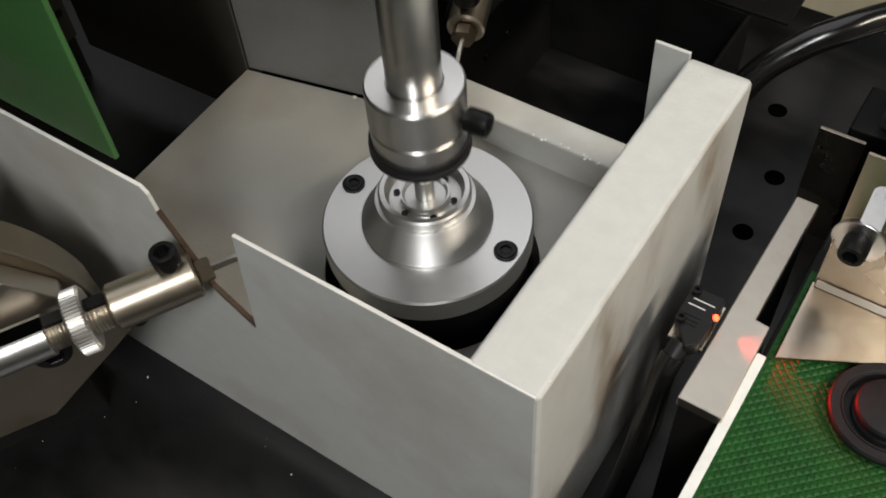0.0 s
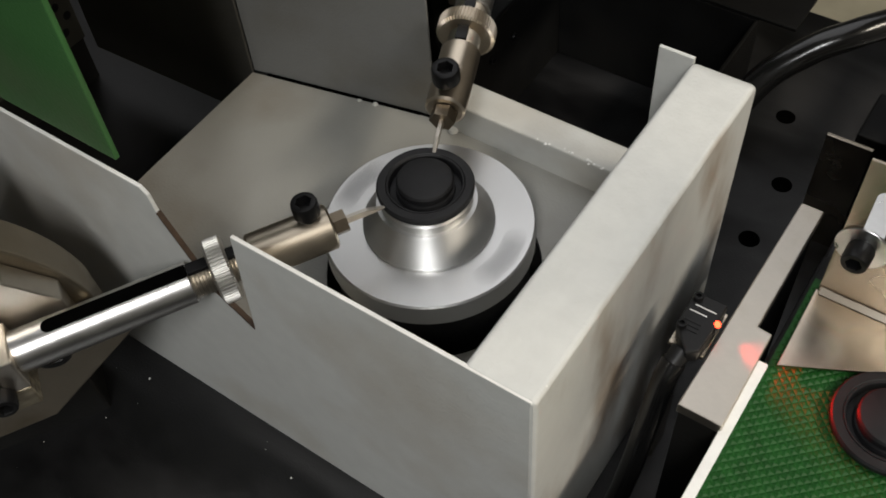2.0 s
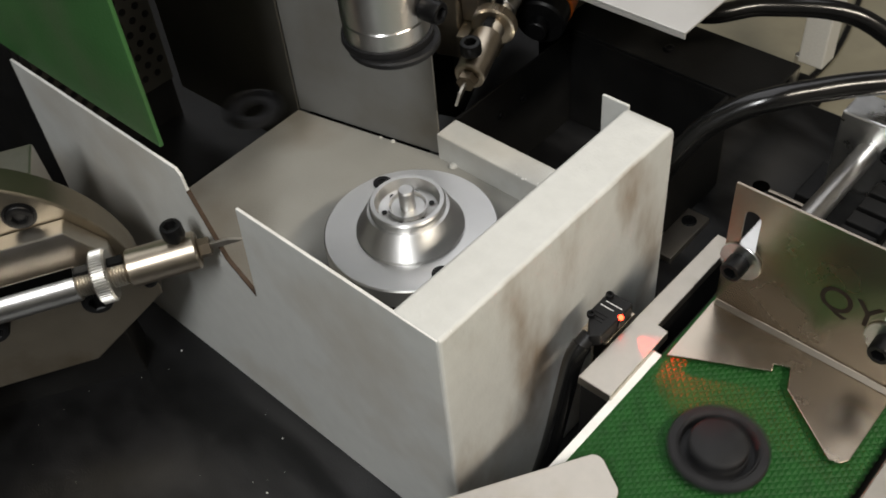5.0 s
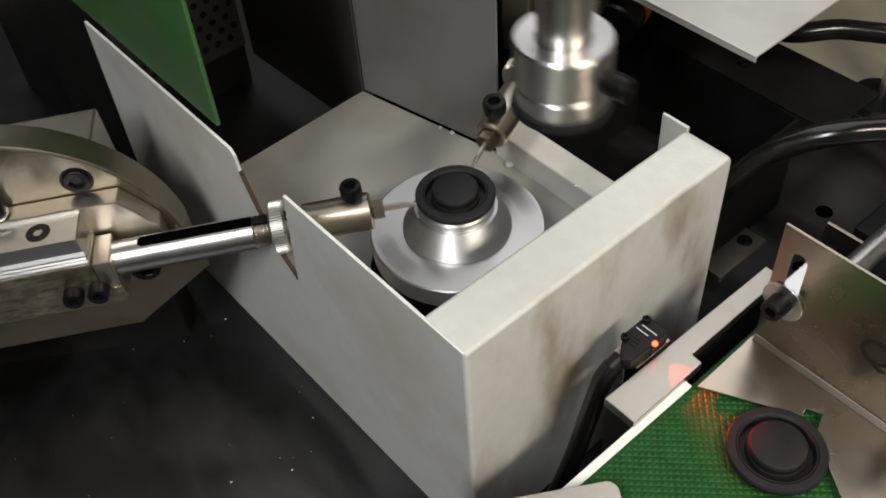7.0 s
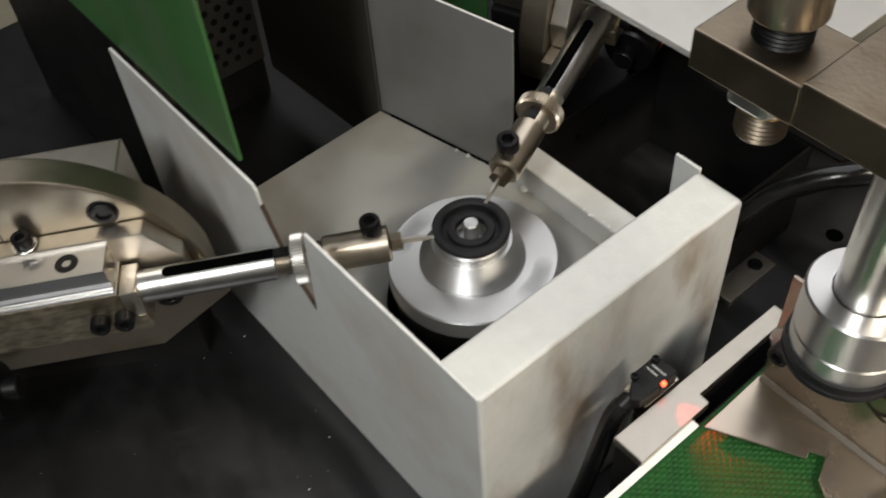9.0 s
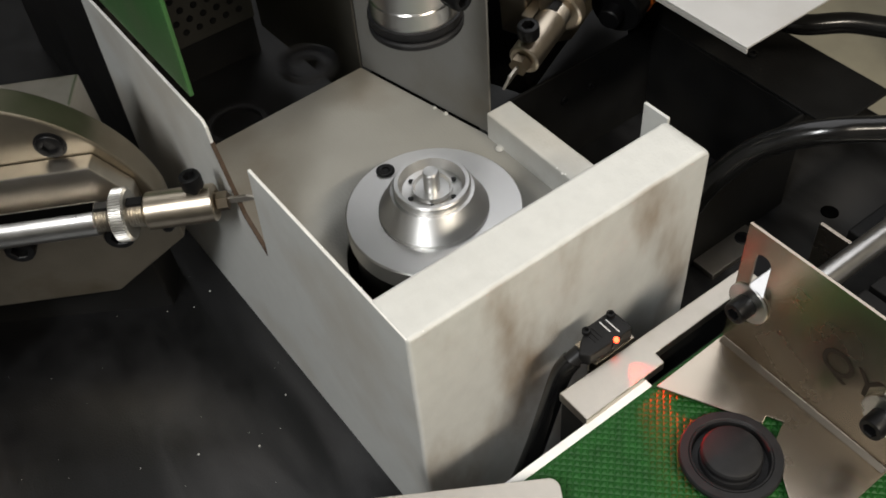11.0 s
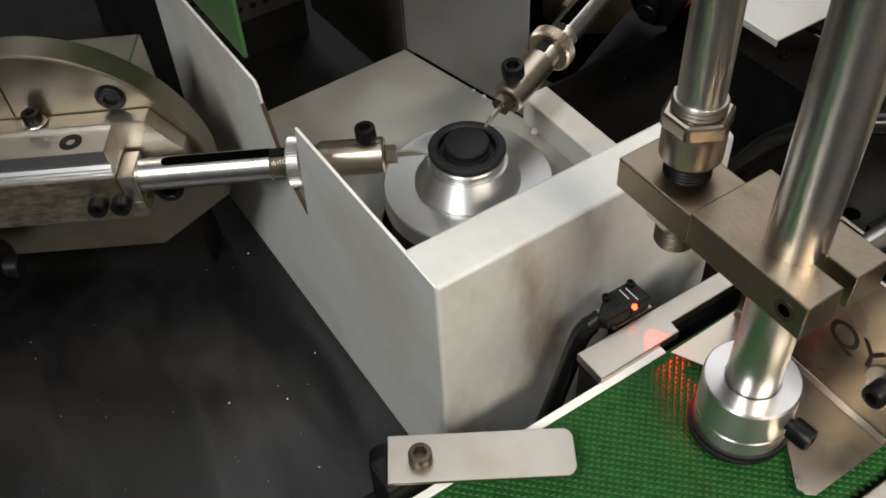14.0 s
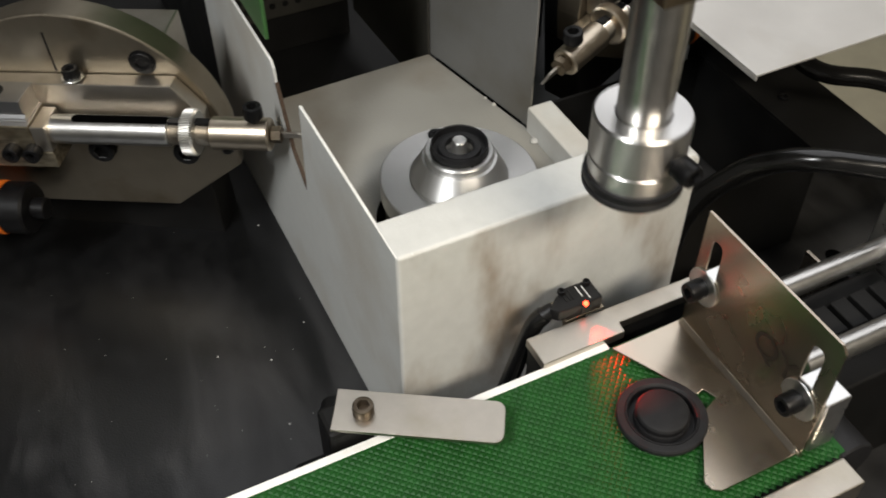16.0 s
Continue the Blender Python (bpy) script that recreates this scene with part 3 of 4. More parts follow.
shell = part("body", prism([(-0.0085, 0.0165), (-0.0085, -0.004), (-0.003, -0.013), (0.003, -0.020), (0.0082, -0.0155), (0.0088, 0.0), (0.0088, 0.0165)], 0.001, 0.0105, "z", 0.0009), PLASTIC, sensor)
part("lens_nose", box(0.0086, 0.0005, 0.002, 0.0098, 0.0075, 0.0095, 0.0004), PLASTIC, shell)
part("indicator", lathe([(0, 0), (0.0019, 0), (0.0016, 0.0009), (0, 0.0012)], 16), LED_RED, shell, "glowing red indicator", True, along((0.75, -0.2, 0.62), (0.0088, 0.0035, 0.0098)))
for y in (0.0125, -0.0065):
    screw(shell, pose(-0.0055, y, 0.0104), 0.0026, 0.0028)
for k, (y, x0, x1) in enumerate(((0.0085, -0.0050, 0.0062), (0.0045, -0.0062, 0.0028))):
    part("printed_line", box(x0, y - 0.00030, 0.01045, x1, y + 0.00030, 0.01062, 0), WHITE, shell, "white print on the housing")
for k in range(3):
    part("ridge", box(-0.006, -0.0022 - 0.0026 * k, 0.0103, 0.003, -0.0010 - 0.0026 * k, 0.0109, 0.0002), PLASTIC, shell)
part("mounting_plate", box(-0.0085, -0.012, -0.0012, 0.0098, 0.0180, 0.0009, 0.0003), STAINLESS, sensor, "stainless mounting plate")
part("mounting_leg", box(-0.0085, 0.000, -0.1462, -0.0068, 0.0180, -0.0012, 0.0003), STAINLESS, sensor, "stainless mounting plate")
part("cable_gland", lathe(rounded(0.0052, 0, 0.012, 0.0008), 24), PLASTIC, sensor, "", True, along((-0.15, -0.9, -0.5), (0.0, -0.0145, 0.0048)))
part("cable", tube([(-0.001, -0.021, 0.0015), (-0.002, -0.028, -0.008), (-0.0025, -0.036, -0.035), (-0.0035, -0.047, -0.075), (-0.006, -0.060, -0.112), (-0.009, -0.083, -0.138), (-0.009, -0.12, -0.1398)], 0.0062, 14), CABLE, sensor, "thick black cable", True)
beam = bpy.data.lights.new("sensor_beam", "SPOT")
beam.energy, beam.color, beam.spot_size, beam.spot_blend, beam.shadow_soft_size = 0.85, (1.0, 0.008, 0.004), radians(56), 1.0, 0.0010
new("sensor_beam", beam).matrix_world = look((-0.0535, 0.3045, 0.1555), (-0.012, 0.300, 0.1462))

# ---- rubber caps ----
def rubber_cap(at):
    """Three loose bodies that are trimmed apart: body, centre plug and outer ring."""
    body = part("rubber_cap", lathe([(0.0105, 0.0), (0.0212, 0.0), (0.0216, 0.0005), (0.0216, 0.0064), (0.0214, 0.0068), (0.0208, 0.0068), (0.0203, 0.0062), (0.0198, 0.0012), (0.0166, 0.0012), (0.0160, 0.0040), (0.0125, 0.0046), (0.0110, 0.0042), (0.0105, 0.0032), (0.0105, 0.0)], 64), RUBBER, None, "", True, at)
    tagged(body, "moulded black rubber cap body with a recessed groove", "rubber cap", "rubber caps")
    plug = part("cap_plug", lathe([(0.0, 0.0098), (0.0062, 0.0098), (0.0064, 0.0049), (0.0150, 0.0049), (0.0158, 0.0058), (0.0160, 0.0092), (0.0152, 0.0106), (0.0140, 0.0111), (0.0, 0.0113)], 56), RUBBER, None, "", True, at)
    tagged(plug, "round black rubber centre plug of a cap", "rubber plug", "rubber plugs")
    ring = part("cap_ring", lathe([(0.0217, 0.0022), (0.0262, 0.0022), (0.0271, 0.0032), (0.0272, 0.0056), (0.0264, 0.0068), (0.0222, 0.0068), (0.0217, 0.0064), (0.0217, 0.0022)], 72), RUBBER, None, "", True, at)
    tagged(ring, "thin black rubber waste ring of a cap", "rubber ring", "rubber rings")
    return body, plug, ring


# ---- pick and place head ----
picker = thing("picker_head", pose(0.043, 0.292, 0.285), "polished vertical rod with an aluminium gripper cup on a steel plate", "picker head")
cup = part("gripper_cup", lathe([(0, 0.0285), (0.0195, 0.0285), (0.0205, 0.0155), (0.0240, 0.0145), (0.0251, 0.0155), (0.0254, 0.0280), (0.0247, 0.0288), (0.0247, 0.0294), (0.0256, 0.0303), (0.0256, 0.0530), (0.0246, 0.0542), (0.0148, 0.0542), (0.0148, 0.05), (0, 0.05)], 80), ALU, picker, smooth=True)
part("rubber_lip", lathe([(0.0225, 0.0118), (0.0262, 0.0118), (0.0272, 0.0140), (0.0268, 0.0172), (0.0254, 0.0176), (0.0225, 0.0144), (0.0225, 0.0118)], 64), RUBBER, cup, "black rubber lip", True)
part("rod", lathe(rounded(0.0141, 0.05, 0.42, 0.001), 56), CHROME, picker, "polished rod", True)
part("screw_shank", lathe(rounded(0.0034, 0, 0.008, 0.0002), 20), BLACK_OX, cup, "", True, along((0.995, 0.1, 0), (0.0236, 0.0040, 0.038)))
screw(cup, along((0.995, 0.1, 0), (0.0275, 0.0044, 0.038)), 0.0066, 0.012)
part("plate", box(-0.0915, -0.0245, 0.135, -0.0412, 0.0130, 0.154, 0.001), OILED, picker, "oil-stained steel plate")
def split_clamp():
    """A plate with a sawn slot that leaves two fingers at its free end."""
    outline = [(-0.041, -0.0250), (0.0305, -0.0250), (0.0305, -0.0030), (0.0130, -0.0030), (0.0130, 0.0050), (0.0305, 0.0050), (0.0305, 0.0265), (-0.041, 0.0265)]
    return prism(outline, 0.136, 0.157, "z", 0.0009)


clamp = part("clamp_plate", split_clamp(), OILED, picker, "split steel clamp plate with two fingers")
part("threaded_hole", lathe([(0.0034, 0), (0.0056, 0), (0.0056, 0.0004), (0.0034, 0.0004), (0.0034, 0)], 28), BROWN_OX, clamp, "", True, along((0, -1, 0), (0.0195, -0.0250, 0.1465)))
part("hole_bottom", lathe([(0, 0), (0.0034, 0), (0.0034, 0.0003), (0, 0.0003)], 24), VOID, clamp, "dark threaded hole", True, along((0, -1, 0), (0.0195, -0.0250, 0.1465)))
def hexnut(r, z0, z1, c=0.0015):
    bm = bmesh.new()
    prism([(r * math.cos(radians(60 * k)), r * math.sin(radians(60 * k))) for k in range(6)], z0, z1, "z", c, bm)
    return bm


P = pose(-0.0655, -0.0035, 0.016)
part("coupling_thread", lathe([(0, 0.137)] + [(0.0112 + (0.0007 if k % 2 else 0), 0.137 + 0.001 * k) for k in range(13)] + [(0, 0.150)], 32), BLACK_OX, picker, "", True, P)
part("coupling_body", lathe([(0, 0.1485), (0.0143, 0.1485), (0.0154, 0.150), (0.0154, 0.1650), (0.0147, 0.1668), (0, 0.1668)], 56), BRONZE_STEEL, picker, "brown tinted coupling body", True, P)
part("hex_nut", hexnut(0.0176, 0.1670, 0.1765, 0.0018), STAINLESS, picker, "", False, P)
part("collar", lathe([(0.0, 0.1766)] + [(0.0124 + (0.0006 if k % 2 else 0), 0.1766 + 0.0011 * k) for k in range(7)] + [(0.0, 0.1845)], 40), STEEL, picker, "short threaded collar", True, P)
part("piston_rod", lathe(rounded(0.0112, 0.18, 0.45, 0.001), 40), CHROME, picker, "", True, P)
part("hex_nut", hexnut(0.0176, 0.1075, 0.1185, 0.0018), ALU_FLAT, picker, "zinc plated nut", False, P)
part("brass_ring", lathe(rounded(0.0125, 0.104, 0.108, 0.0004), 32), BRASS, picker, "", True, P)
part("stud", lathe([(0, 0.089)] + [(0.0102 + (0.0008 if k % 2 else 0), 0.089 + 0.0012 * k) for k in range(13)] + [(0, 0.1045)], 32), OILED, picker, "", True, P)

# ---- tool slides ----
def tool_unit(name, label, tip, direction, rise, swivel, side, g, grip, nut_mat, valve=(0, 0, 0)):
    """A tool on a slide: local +x points from the slide to the tip, which is the origin."""
    d = Vector((direction[0], direction[1], 0)).normalized()
    yaw = math.degrees(math.atan2(d.y, d.x))
    at = pose(*tip, 0, -rise, yaw)
    t = thing(name, at, label, "tool slide")
    # blade
    bl = bmesh.new()
    prism([(0.0, -0.0018), (-0.010, 0.0019), (-0.026, 0.0024), (-0.026, -0.0024), (-0.006, -0.0024)], -0.0011, 0.0011, "y", 0.0002, bl)
    part("blade", bl, STEEL, t, "bright ground cutting blade")
    h = grip
    part("collet", lathe([(0, 0), (0.0060 * g, 0), (0.0066 * g, 0.0006), (0.0066 * g, 0.008), (0, 0.008)], 6), OILED, t, "", False, along((1, 0, 0), (-0.0300, 0, 0)))
    holder = part("holder", lathe([(0, 0), (h - 0.0012, 0), (h, 0.0012), (h, 0.0443), (h - 0.0014, 0.0455), (h * 0.66, 0.0455), (h * 0.60, 0.0447), (0, 0.0447)], 64), BRONZE_STEEL, t, "nickel plated tool holder", True, along((1, 0, 0), (-0.0755, 0, 0)))
    under(part("grub_screw", lathe(rounded(0.0040, 0, 0.009, 0.0003), 16), BLACK_OX, t, "", True, pose(-0.0405, 0, h - 0.001)), holder)
    under(screw(t, pose(-0.0405, 0, h + 0.0035), 0.0072 * g, 0.0100), holder)
    under(screw(t, pose(-0.067, 0, -h, 180), 0.0045, 0.005), holder)
    kb = bmesh.new()
    seg = 224
    rk = 0.0172
    def tooth(k):
        return 0.0008 if k % 4 in (1, 2) else 0.0
    rings = [[kb.verts.new((-s, (r + tooth(k)) * math.cos(2 * math.pi * k / seg), (r + tooth(k)) * math.sin(2 * math.pi * k / seg))) for k in range(seg)] for s, r in ((0.0865, 0.0085), (0.0865, rk - 0.0016), (0.0877, rk), (0.0955, rk), (0.0967, rk - 0.0016), (0.0967, 0.0075))]
    for a, b in zip(rings, rings[1:]):
        for k in range(seg):
            kb.faces.new((a[k], a[(k + 1) % seg], b[(k + 1) % seg], b[k]))
    part("knurled_nut", kb, nut_mat, t, "knurled lock nut")
    part("thread", lathe([(0.0, 0)] + [(0.0090 + (0.0008 if k % 2 else 0), 0.0009 * k) for k in range(37)] + [(0.0, 0.0333)], 32), STEEL, t, "fine screw thread", True, along((1, 0, 0), (-0.1085, 0, 0)))
    part("key", box(-0.1080, -0.0034, 0.0060, -0.0762, 0.0034, 0.0112, 0.0004), BLACK_OX, t, "black drive key")
    rod = part("rod", lathe(rounded(0.0114, 0, 0.095, 0.0006), 64), CHROME, t, "polished tool bar", True, along((1, 0, 0), (-0.203, 0, 0)))
    under(part("keyway", prism([(-0.180 + 0.0038 * math.cos(radians(v)), 0.0038 * math.sin(radians(v))) for v in range(90, 271, 20)] + [(-0.1082, -0.0038), (-0.1082, 0.0038)], 0.0085, 0.01165, "z", 0.0002), VOID, t, "dark keyway slot", at=pose(0, 0, 0, 4 * side, 0, 0)), rod)
    part("clamp_block", box(-0.2122, -0.0150, -0.0115, -0.2005, 0.0118, 0.0121, 0.0010), STEEL, t)
    carriage = part("carriage", prism([(-0.42, -0.027), (-0.2008, -0.027), (-0.2008, -0.0118), (-0.2125, -0.0118), (-0.2125, 0.0130), (-0.42, 0.0130)], -0.0150, 0.0150, "y", 0.001), RUSTY, t, "stained steel carriage")
    part("top_face", box(-0.42, -0.0147, 0.0128, -0.2126, 0.0147, 0.0136, 0.0003), CHROME, carriage, "bright ground ledge")
    lo, hi = (-0.0106, 0.0148) if side > 0 else (-0.0148, 0.0106)
    slide_rail = part("slide_rail", prism([(lo, 0.0137), (hi, 0.0137), (hi, 0.0165), (hi - 0.0024, 0.0195), (hi, 0.0225), (hi, 0.0325), (lo, 0.0325), (lo, 0.0225), (lo + 0.0024, 0.0195), (lo, 0.0165)], -0.42, -0.2145, "x", 0.0005), RAIL, t, "bright linear rail")
    mid = (lo + hi) / 2
    for k in range(3):
        screw(slide_rail, pose(-0.240 - 0.06 * k, mid, 0.0318), 0.0058, 0.0012)
        part("screw_seat", lathe([(0.0058, 0), (0.0078, 0), (0.0078, 0.0004), (0.0058, 0.0004), (0.0058, 0)], 32), BLACK_OX, slide_rail, "", True, pose(-0.240 - 0.06 * k, mid, 0.0325))
    for sx in (0.2145, 0.2310):
        screw(carriage, along((0, -side, 0), (-sx, -0.0150 * side, -0.0095)), 0.0068, 0.009)
    # swivel plate, fixed to the machine
    w = thing(name + "_swivel", at, swivel, "swivel plate")
    f = side
    def slab(name_, outline, y0, y1, mat, bevel=0.0008, label_=""):
        return part(name_, prism(outline, min(f * y0, f * y1), max(f * y0, f * y1), "y", bevel), mat, w, label_)
    arc = [(-0.278 + 0.1175 * math.cos(radians(v)), -0.030 + 0.1175 * math.sin(radians(v))) for v in range(8, 173, 3)]
    disc = slab("disc", arc + [(arc[-1][0], -0.046), (arc[0][0], -0.046)], 0.0286, 0.0525, DISC, 0.0016)
    back_plate = slab("back_plate", [(-0.44, -0.088), (-0.214, -0.088), (-0.152, -0.042), (-0.152, -0.014), (-0.44, -0.014)], 0.018, 0.0280, DISC, 0.001)
    slab("base_bar", [(-0.44, 0.036), (-0.190, 0.036), (-0.171, 0.009), (-0.171, -0.0135), (-0.44, -0.0135)], 0.0138, 0.0281, STEEL, 0.0009)
    slab("scribe_line", [(-0.2846, 0.0375), (-0.2834, 0.0375), (-0.2834, 0.072), (-0.2846, 0.072)], 0.0282, 0.0290, BLACK_OX, 0)
    screw(disc, along((0, -f, 0), (-0.213, f * 0.0292, 0.0470)), 0.0088, 0.003)
    part("screw_seat", lathe([(0.0088, 0), (0.0106, 0), (0.0106, 0.0005), (0.0088, 0.0005), (0.0088, 0)], 32), BLACK_OX, disc, "", True, along((0, -f, 0), (-0.213, f * 0.0287, 0.0470)))
    washer(w, pose(-0.268, f * 0.0205, 0.0372), 0.0085)
    screw(w, pose(-0.268, f * 0.0205, 0.0386), 0.0065, 0.008)
    for sx in (0.262, 0.192):
        screw(back_plate, along((0, -f, 0), (-sx, f * 0.018, -0.027)), 0.0105, 0.008)
    slab("rear_block", [(-0.40, -0.02), (-0.205, -0.02), (-0.205, 0.050), (-0.40, 0.050)], 0.062, 0.098, STEEL, 0.002)
    slab("pedestal", [(-0.42, -0.160), (-0.20, -0.160), (-0.20, -0.021), (-0.42, -0.021)], 0.056, 0.098, BLACK_PAINT, 0.002)
    part("valve_body", lathe(rounded(0.0215, 0, 0.022, 0.002), 40), BLACK_OX, w, "black air cylinder end", True, along((1, 0, 0), (-0.343 + valve[0], f * (valve[1] - 0.012), valve[2] - 0.110)))
    part("valve_ring", lathe(rounded(0.0225, 0, 0.020, 0.001), 40), ORANGE, w, "orange ring", True, along((1, 0, 0), (-0.3636 + valve[0], f * (valve[1] - 0.012), valve[2] - 0.110)))
    part("valve_stem", lathe(rounded(0.009, 0, 0.012, 0.0008), 24), BLACK_OX, w, "", True, along((1, 0, 0), (-0.321 + valve[0], f * (valve[1] - 0.012), valve[2] - 0.110)))
    part("cylinder", lathe(rounded(0.0215, 0, 0.12, 0.002), 40), BLACK_OX, w, "", True, along((1, 0, 0), (-0.496 + valve[0], f * (valve[1] - 0.012), valve[2] - 0.110)))
    return t, w


DL = Vector((0.535, 0.843, 0)).normalized()
DU = Vector((0.36, -0.927, 0)).normalized()
left_tool, left_swivel = tool_unit("trimming_tool", "tool slide with a polished bar and trimming blade", (-0.2345, 0.2712, 0.1672), DL, 3.0, "steel swivel disc plate carrying the tool slide", 1, 1.0, 0.0126, NUT_STEEL, (-0.004, 0, 0.040))
upper_tool, upper_swivel = tool_unit("coring_tool", "tool slide with a nickel holder and pointed blade", (-0.2343, 0.3169, 0.1660), DU, -7, "steel swivel plate at the back of the machine", -1, 1.14, 0.0119, BRONZE_STEEL, (0.104, -0.008, 0.064))

# ---- back of the machine ----
bin_box = thing("waste_bin", pose(0, 0, 0), "open black sheet steel waste bin behind the guard box", "waste bin")
part("side", box(-0.311, 0.43, 0.0, -0.308, 0.595, 0.10, 0.001), BLACK_PAINT, bin_box)
part("back", box(-0.308, 0.592, 0.0, -0.15, 0.595, 0.10, 0.001), BLACK_PAINT, bin_box)
part("side", box(-0.15, 0.44, 0.0, -0.147, 0.595, 0.10, 0.001), BLACK_PAINT, bin_box)
part("rim", box(-0.324, 0.592, 0.1005, -0.12, 0.66, 0.1035, 0.001), BLACK_PAINT, bin_box)
for x, y in ((-0.3078, 0.49), (-0.3078, 0.52)):
    screw(bin_box, along((1, 0, 0), (x, y, 0.07)), 0.0035, 0.0025)
screw(bin_box, pose(-0.22, 0.615, 0.1035), 0.0045, 0.003)

shelf = thing("cover_sheet", pose(0, 0, 0), "pale grey steel cover sheet over the rear slide", "cover sheet")
part("sheet", box(-0.42, 0.482, 0.224, -0.1335, 0.95, 0.2258, 0.0006), GALV, shelf)
part("lip", box(-0.42, 0.482, 0.2205, -0.1335, 0.4835, 0.2238, 0.0004), GALV, shelf)
part("bracket", box(-0.40, 0.66, 0.0, -0.36, 0.70, 0.2238, 0.001), BLACK_PAINT, shelf)

plate = thing("foot_plate", pose(-0.140, 0.518, 0, 0, 0, 0), "ground steel foot plate bolted flat on the table", "foot plate")
part("plate", box(-0.014, -0.03, 0.0, 0.014, 0.031, 0.006, 0.0006), STEEL, plate)
screw(plate, pose(0.002, 0.017, 0.0058), 0.0065, 0.0018)

for x, y in ((-0.0894, 0.4882), (-0.0899, 0.5486), (-0.1149, 0.6169)):
    hole = part("tapped_hole", lathe([(0, 0.0002), (0.0070, 0.0002), (0.0076, 0.0), (0.0076, -0.001), (0, -0.001)], 28), VOID, None, "", True, pose(x, y, 0.0002))
    tagged(hole, "dark tapped hole in the machine table", "tapped hole", "tapped holes")

hose = part("air_hose", tube([(-0.125, 0.425, 0.02), (-0.120, 0.432, 0.12), (-0.104, 0.455, 0.168), (-0.085, 0.473, 0.188), (-0.067, 0.488, 0.197), (-0.0513, 0.506, 0.199), (-0.02, 0.540, 0.200), (0.05, 0.60, 0.200), (0.16, 0.66, 0.19), (0.30, 0.70, 0.12), (0.36, 0.71, 0.0095)], 0.0084, 16), CABLE, None, "", True)
tagged(hose, "thick glossy black hose rising behind the guard box", "hose")

hose = part("air_hose", tube([(-0.356, 0.662, 0.150), (-0.285, 0.628, 0.152), (-0.198, 0.613, 0.150), (-0.154, 0.651, 0.152), (-0.09, 0.695, 0.14), (-0.02, 0.72, 0.08), (0.03, 0.73, 0.0095)], 0.0082, 14), CABLE, None, "", True)
tagged(hose, "black hose arching out from under the pale cover sheet", "hose")

# linear unit behind the stop bracket
unit = thing("linear_unit", pose(0, 0, 0), "twin polished guide rods between grey clamp blocks", "linear guide")
for x in (-0.011, 0.0435):
    part("guide_rod", lathe(rounded(0.0078, 0, 0.345, 0.0006), 32), CHROME, unit, "polished guide rod", True, along((0, 1, 0), (x, 0.395, 0.152)))
part("end_block", box(-0.034, 0.528, 0.10, 0.066, 0.556, 0.178, 0.0015), ALU_FLAT, unit)
part("end_block", box(-0.034, 0.70, 0.0, 0.066, 0.735, 0.178, 0.0015), BLACK_PAINT, unit)
part("foot", box(-0.05, 0.52, 0.0, 0.08, 0.565, 0.10, 0.0015), BLACK_PAINT, unit)
for x in (-0.011, 0.0435):
    screw(unit, along((0, -1, 0), (x + 0.016, 0.528, 0.16)), 0.006, 0.007)
for k in range(7):
    part("chain_link", box(0.004, 0.405 + 0.017 * k, 0.128, 0.028, 0.418 + 0.017 * k, 0.140, 0.001), BLACK_PAINT, unit, "black cable chain link")
part("chain_bed", box(-0.02, 0.40, 0.0, 0.055, 0.527, 0.118, 0.002), BLACK_PAINT, unit)
part("angle", box(-0.066, 0.510, 0.0, -0.036, 0.513, 0.10, 0.0005), STAINLESS, unit, "bright angle strip")

# perforated panel in the dark at the back
perf = thing("perforated_panel", pose(0, 0, 0), "dark perforated sheet steel ventilation panel", "vent panel")
part("sheet", box(-0.634, 0.20, 0.045, -0.630, 0.366, 0.42, 0.0006), PERF, perf)
part("skirt", box(-0.636, 0.20, 0.0, -0.6345, 0.366, 0.05, 0.0004), BLACK_PAINT, perf)
def perforation():
    bm = bmesh.new()
    for i in range(12):
        for j in range(10):
            y, z = 0.206 + 0.0145 * i + 0.00725 * (j % 2), 0.060 + 0.0125 * j
            if y < 0.360:
                lathe([(0, 0), (0.0037, 0), (0.0037, 0.0004), (0, 0.0004)], 12, bm, along((1, 0, 0), (-0.6302, y, z)))
    return bm


tagged(part("perforation", perforation(), BLACK_OX, perf), kind="stuff")

# neighbouring machine foot on the floor
leg = thing("levelling_foot", pose(-0.607, 1.896, -0.90), "black round levelling foot under a pale machine leg", "levelling foot")
part("pad", lathe([(0, 0), (0.074, 0), (0.077, 0.008), (0.066, 0.024), (0.03, 0.034), (0, 0.034)], 40), BLACK_OX, leg, "", True)
part("stem", lathe(rounded(0.009, 0.02, 0.12, 0.001), 16), CHROME, leg, "", True)
part("leg_post", box(0.01, -0.03, 0.12, 0.07, 0.03, 1.3, 0.004), BELT_EDGE, leg, "pale painted leg")
floor_cable = part("floor_cable", tube([(-0.9, 1.35, -0.892), (-0.74, 1.5, -0.892), (-0.66, 1.62, -0.892), (-0.62, 1.8, -0.892), (-0.60, 2.1, -0.892), (-0.7, 2.5, -0.892)], 0.008, 10), CABLE, None, "", True)
tagged(floor_cable, "thin dark cable lying on the workshop floor", "cable")

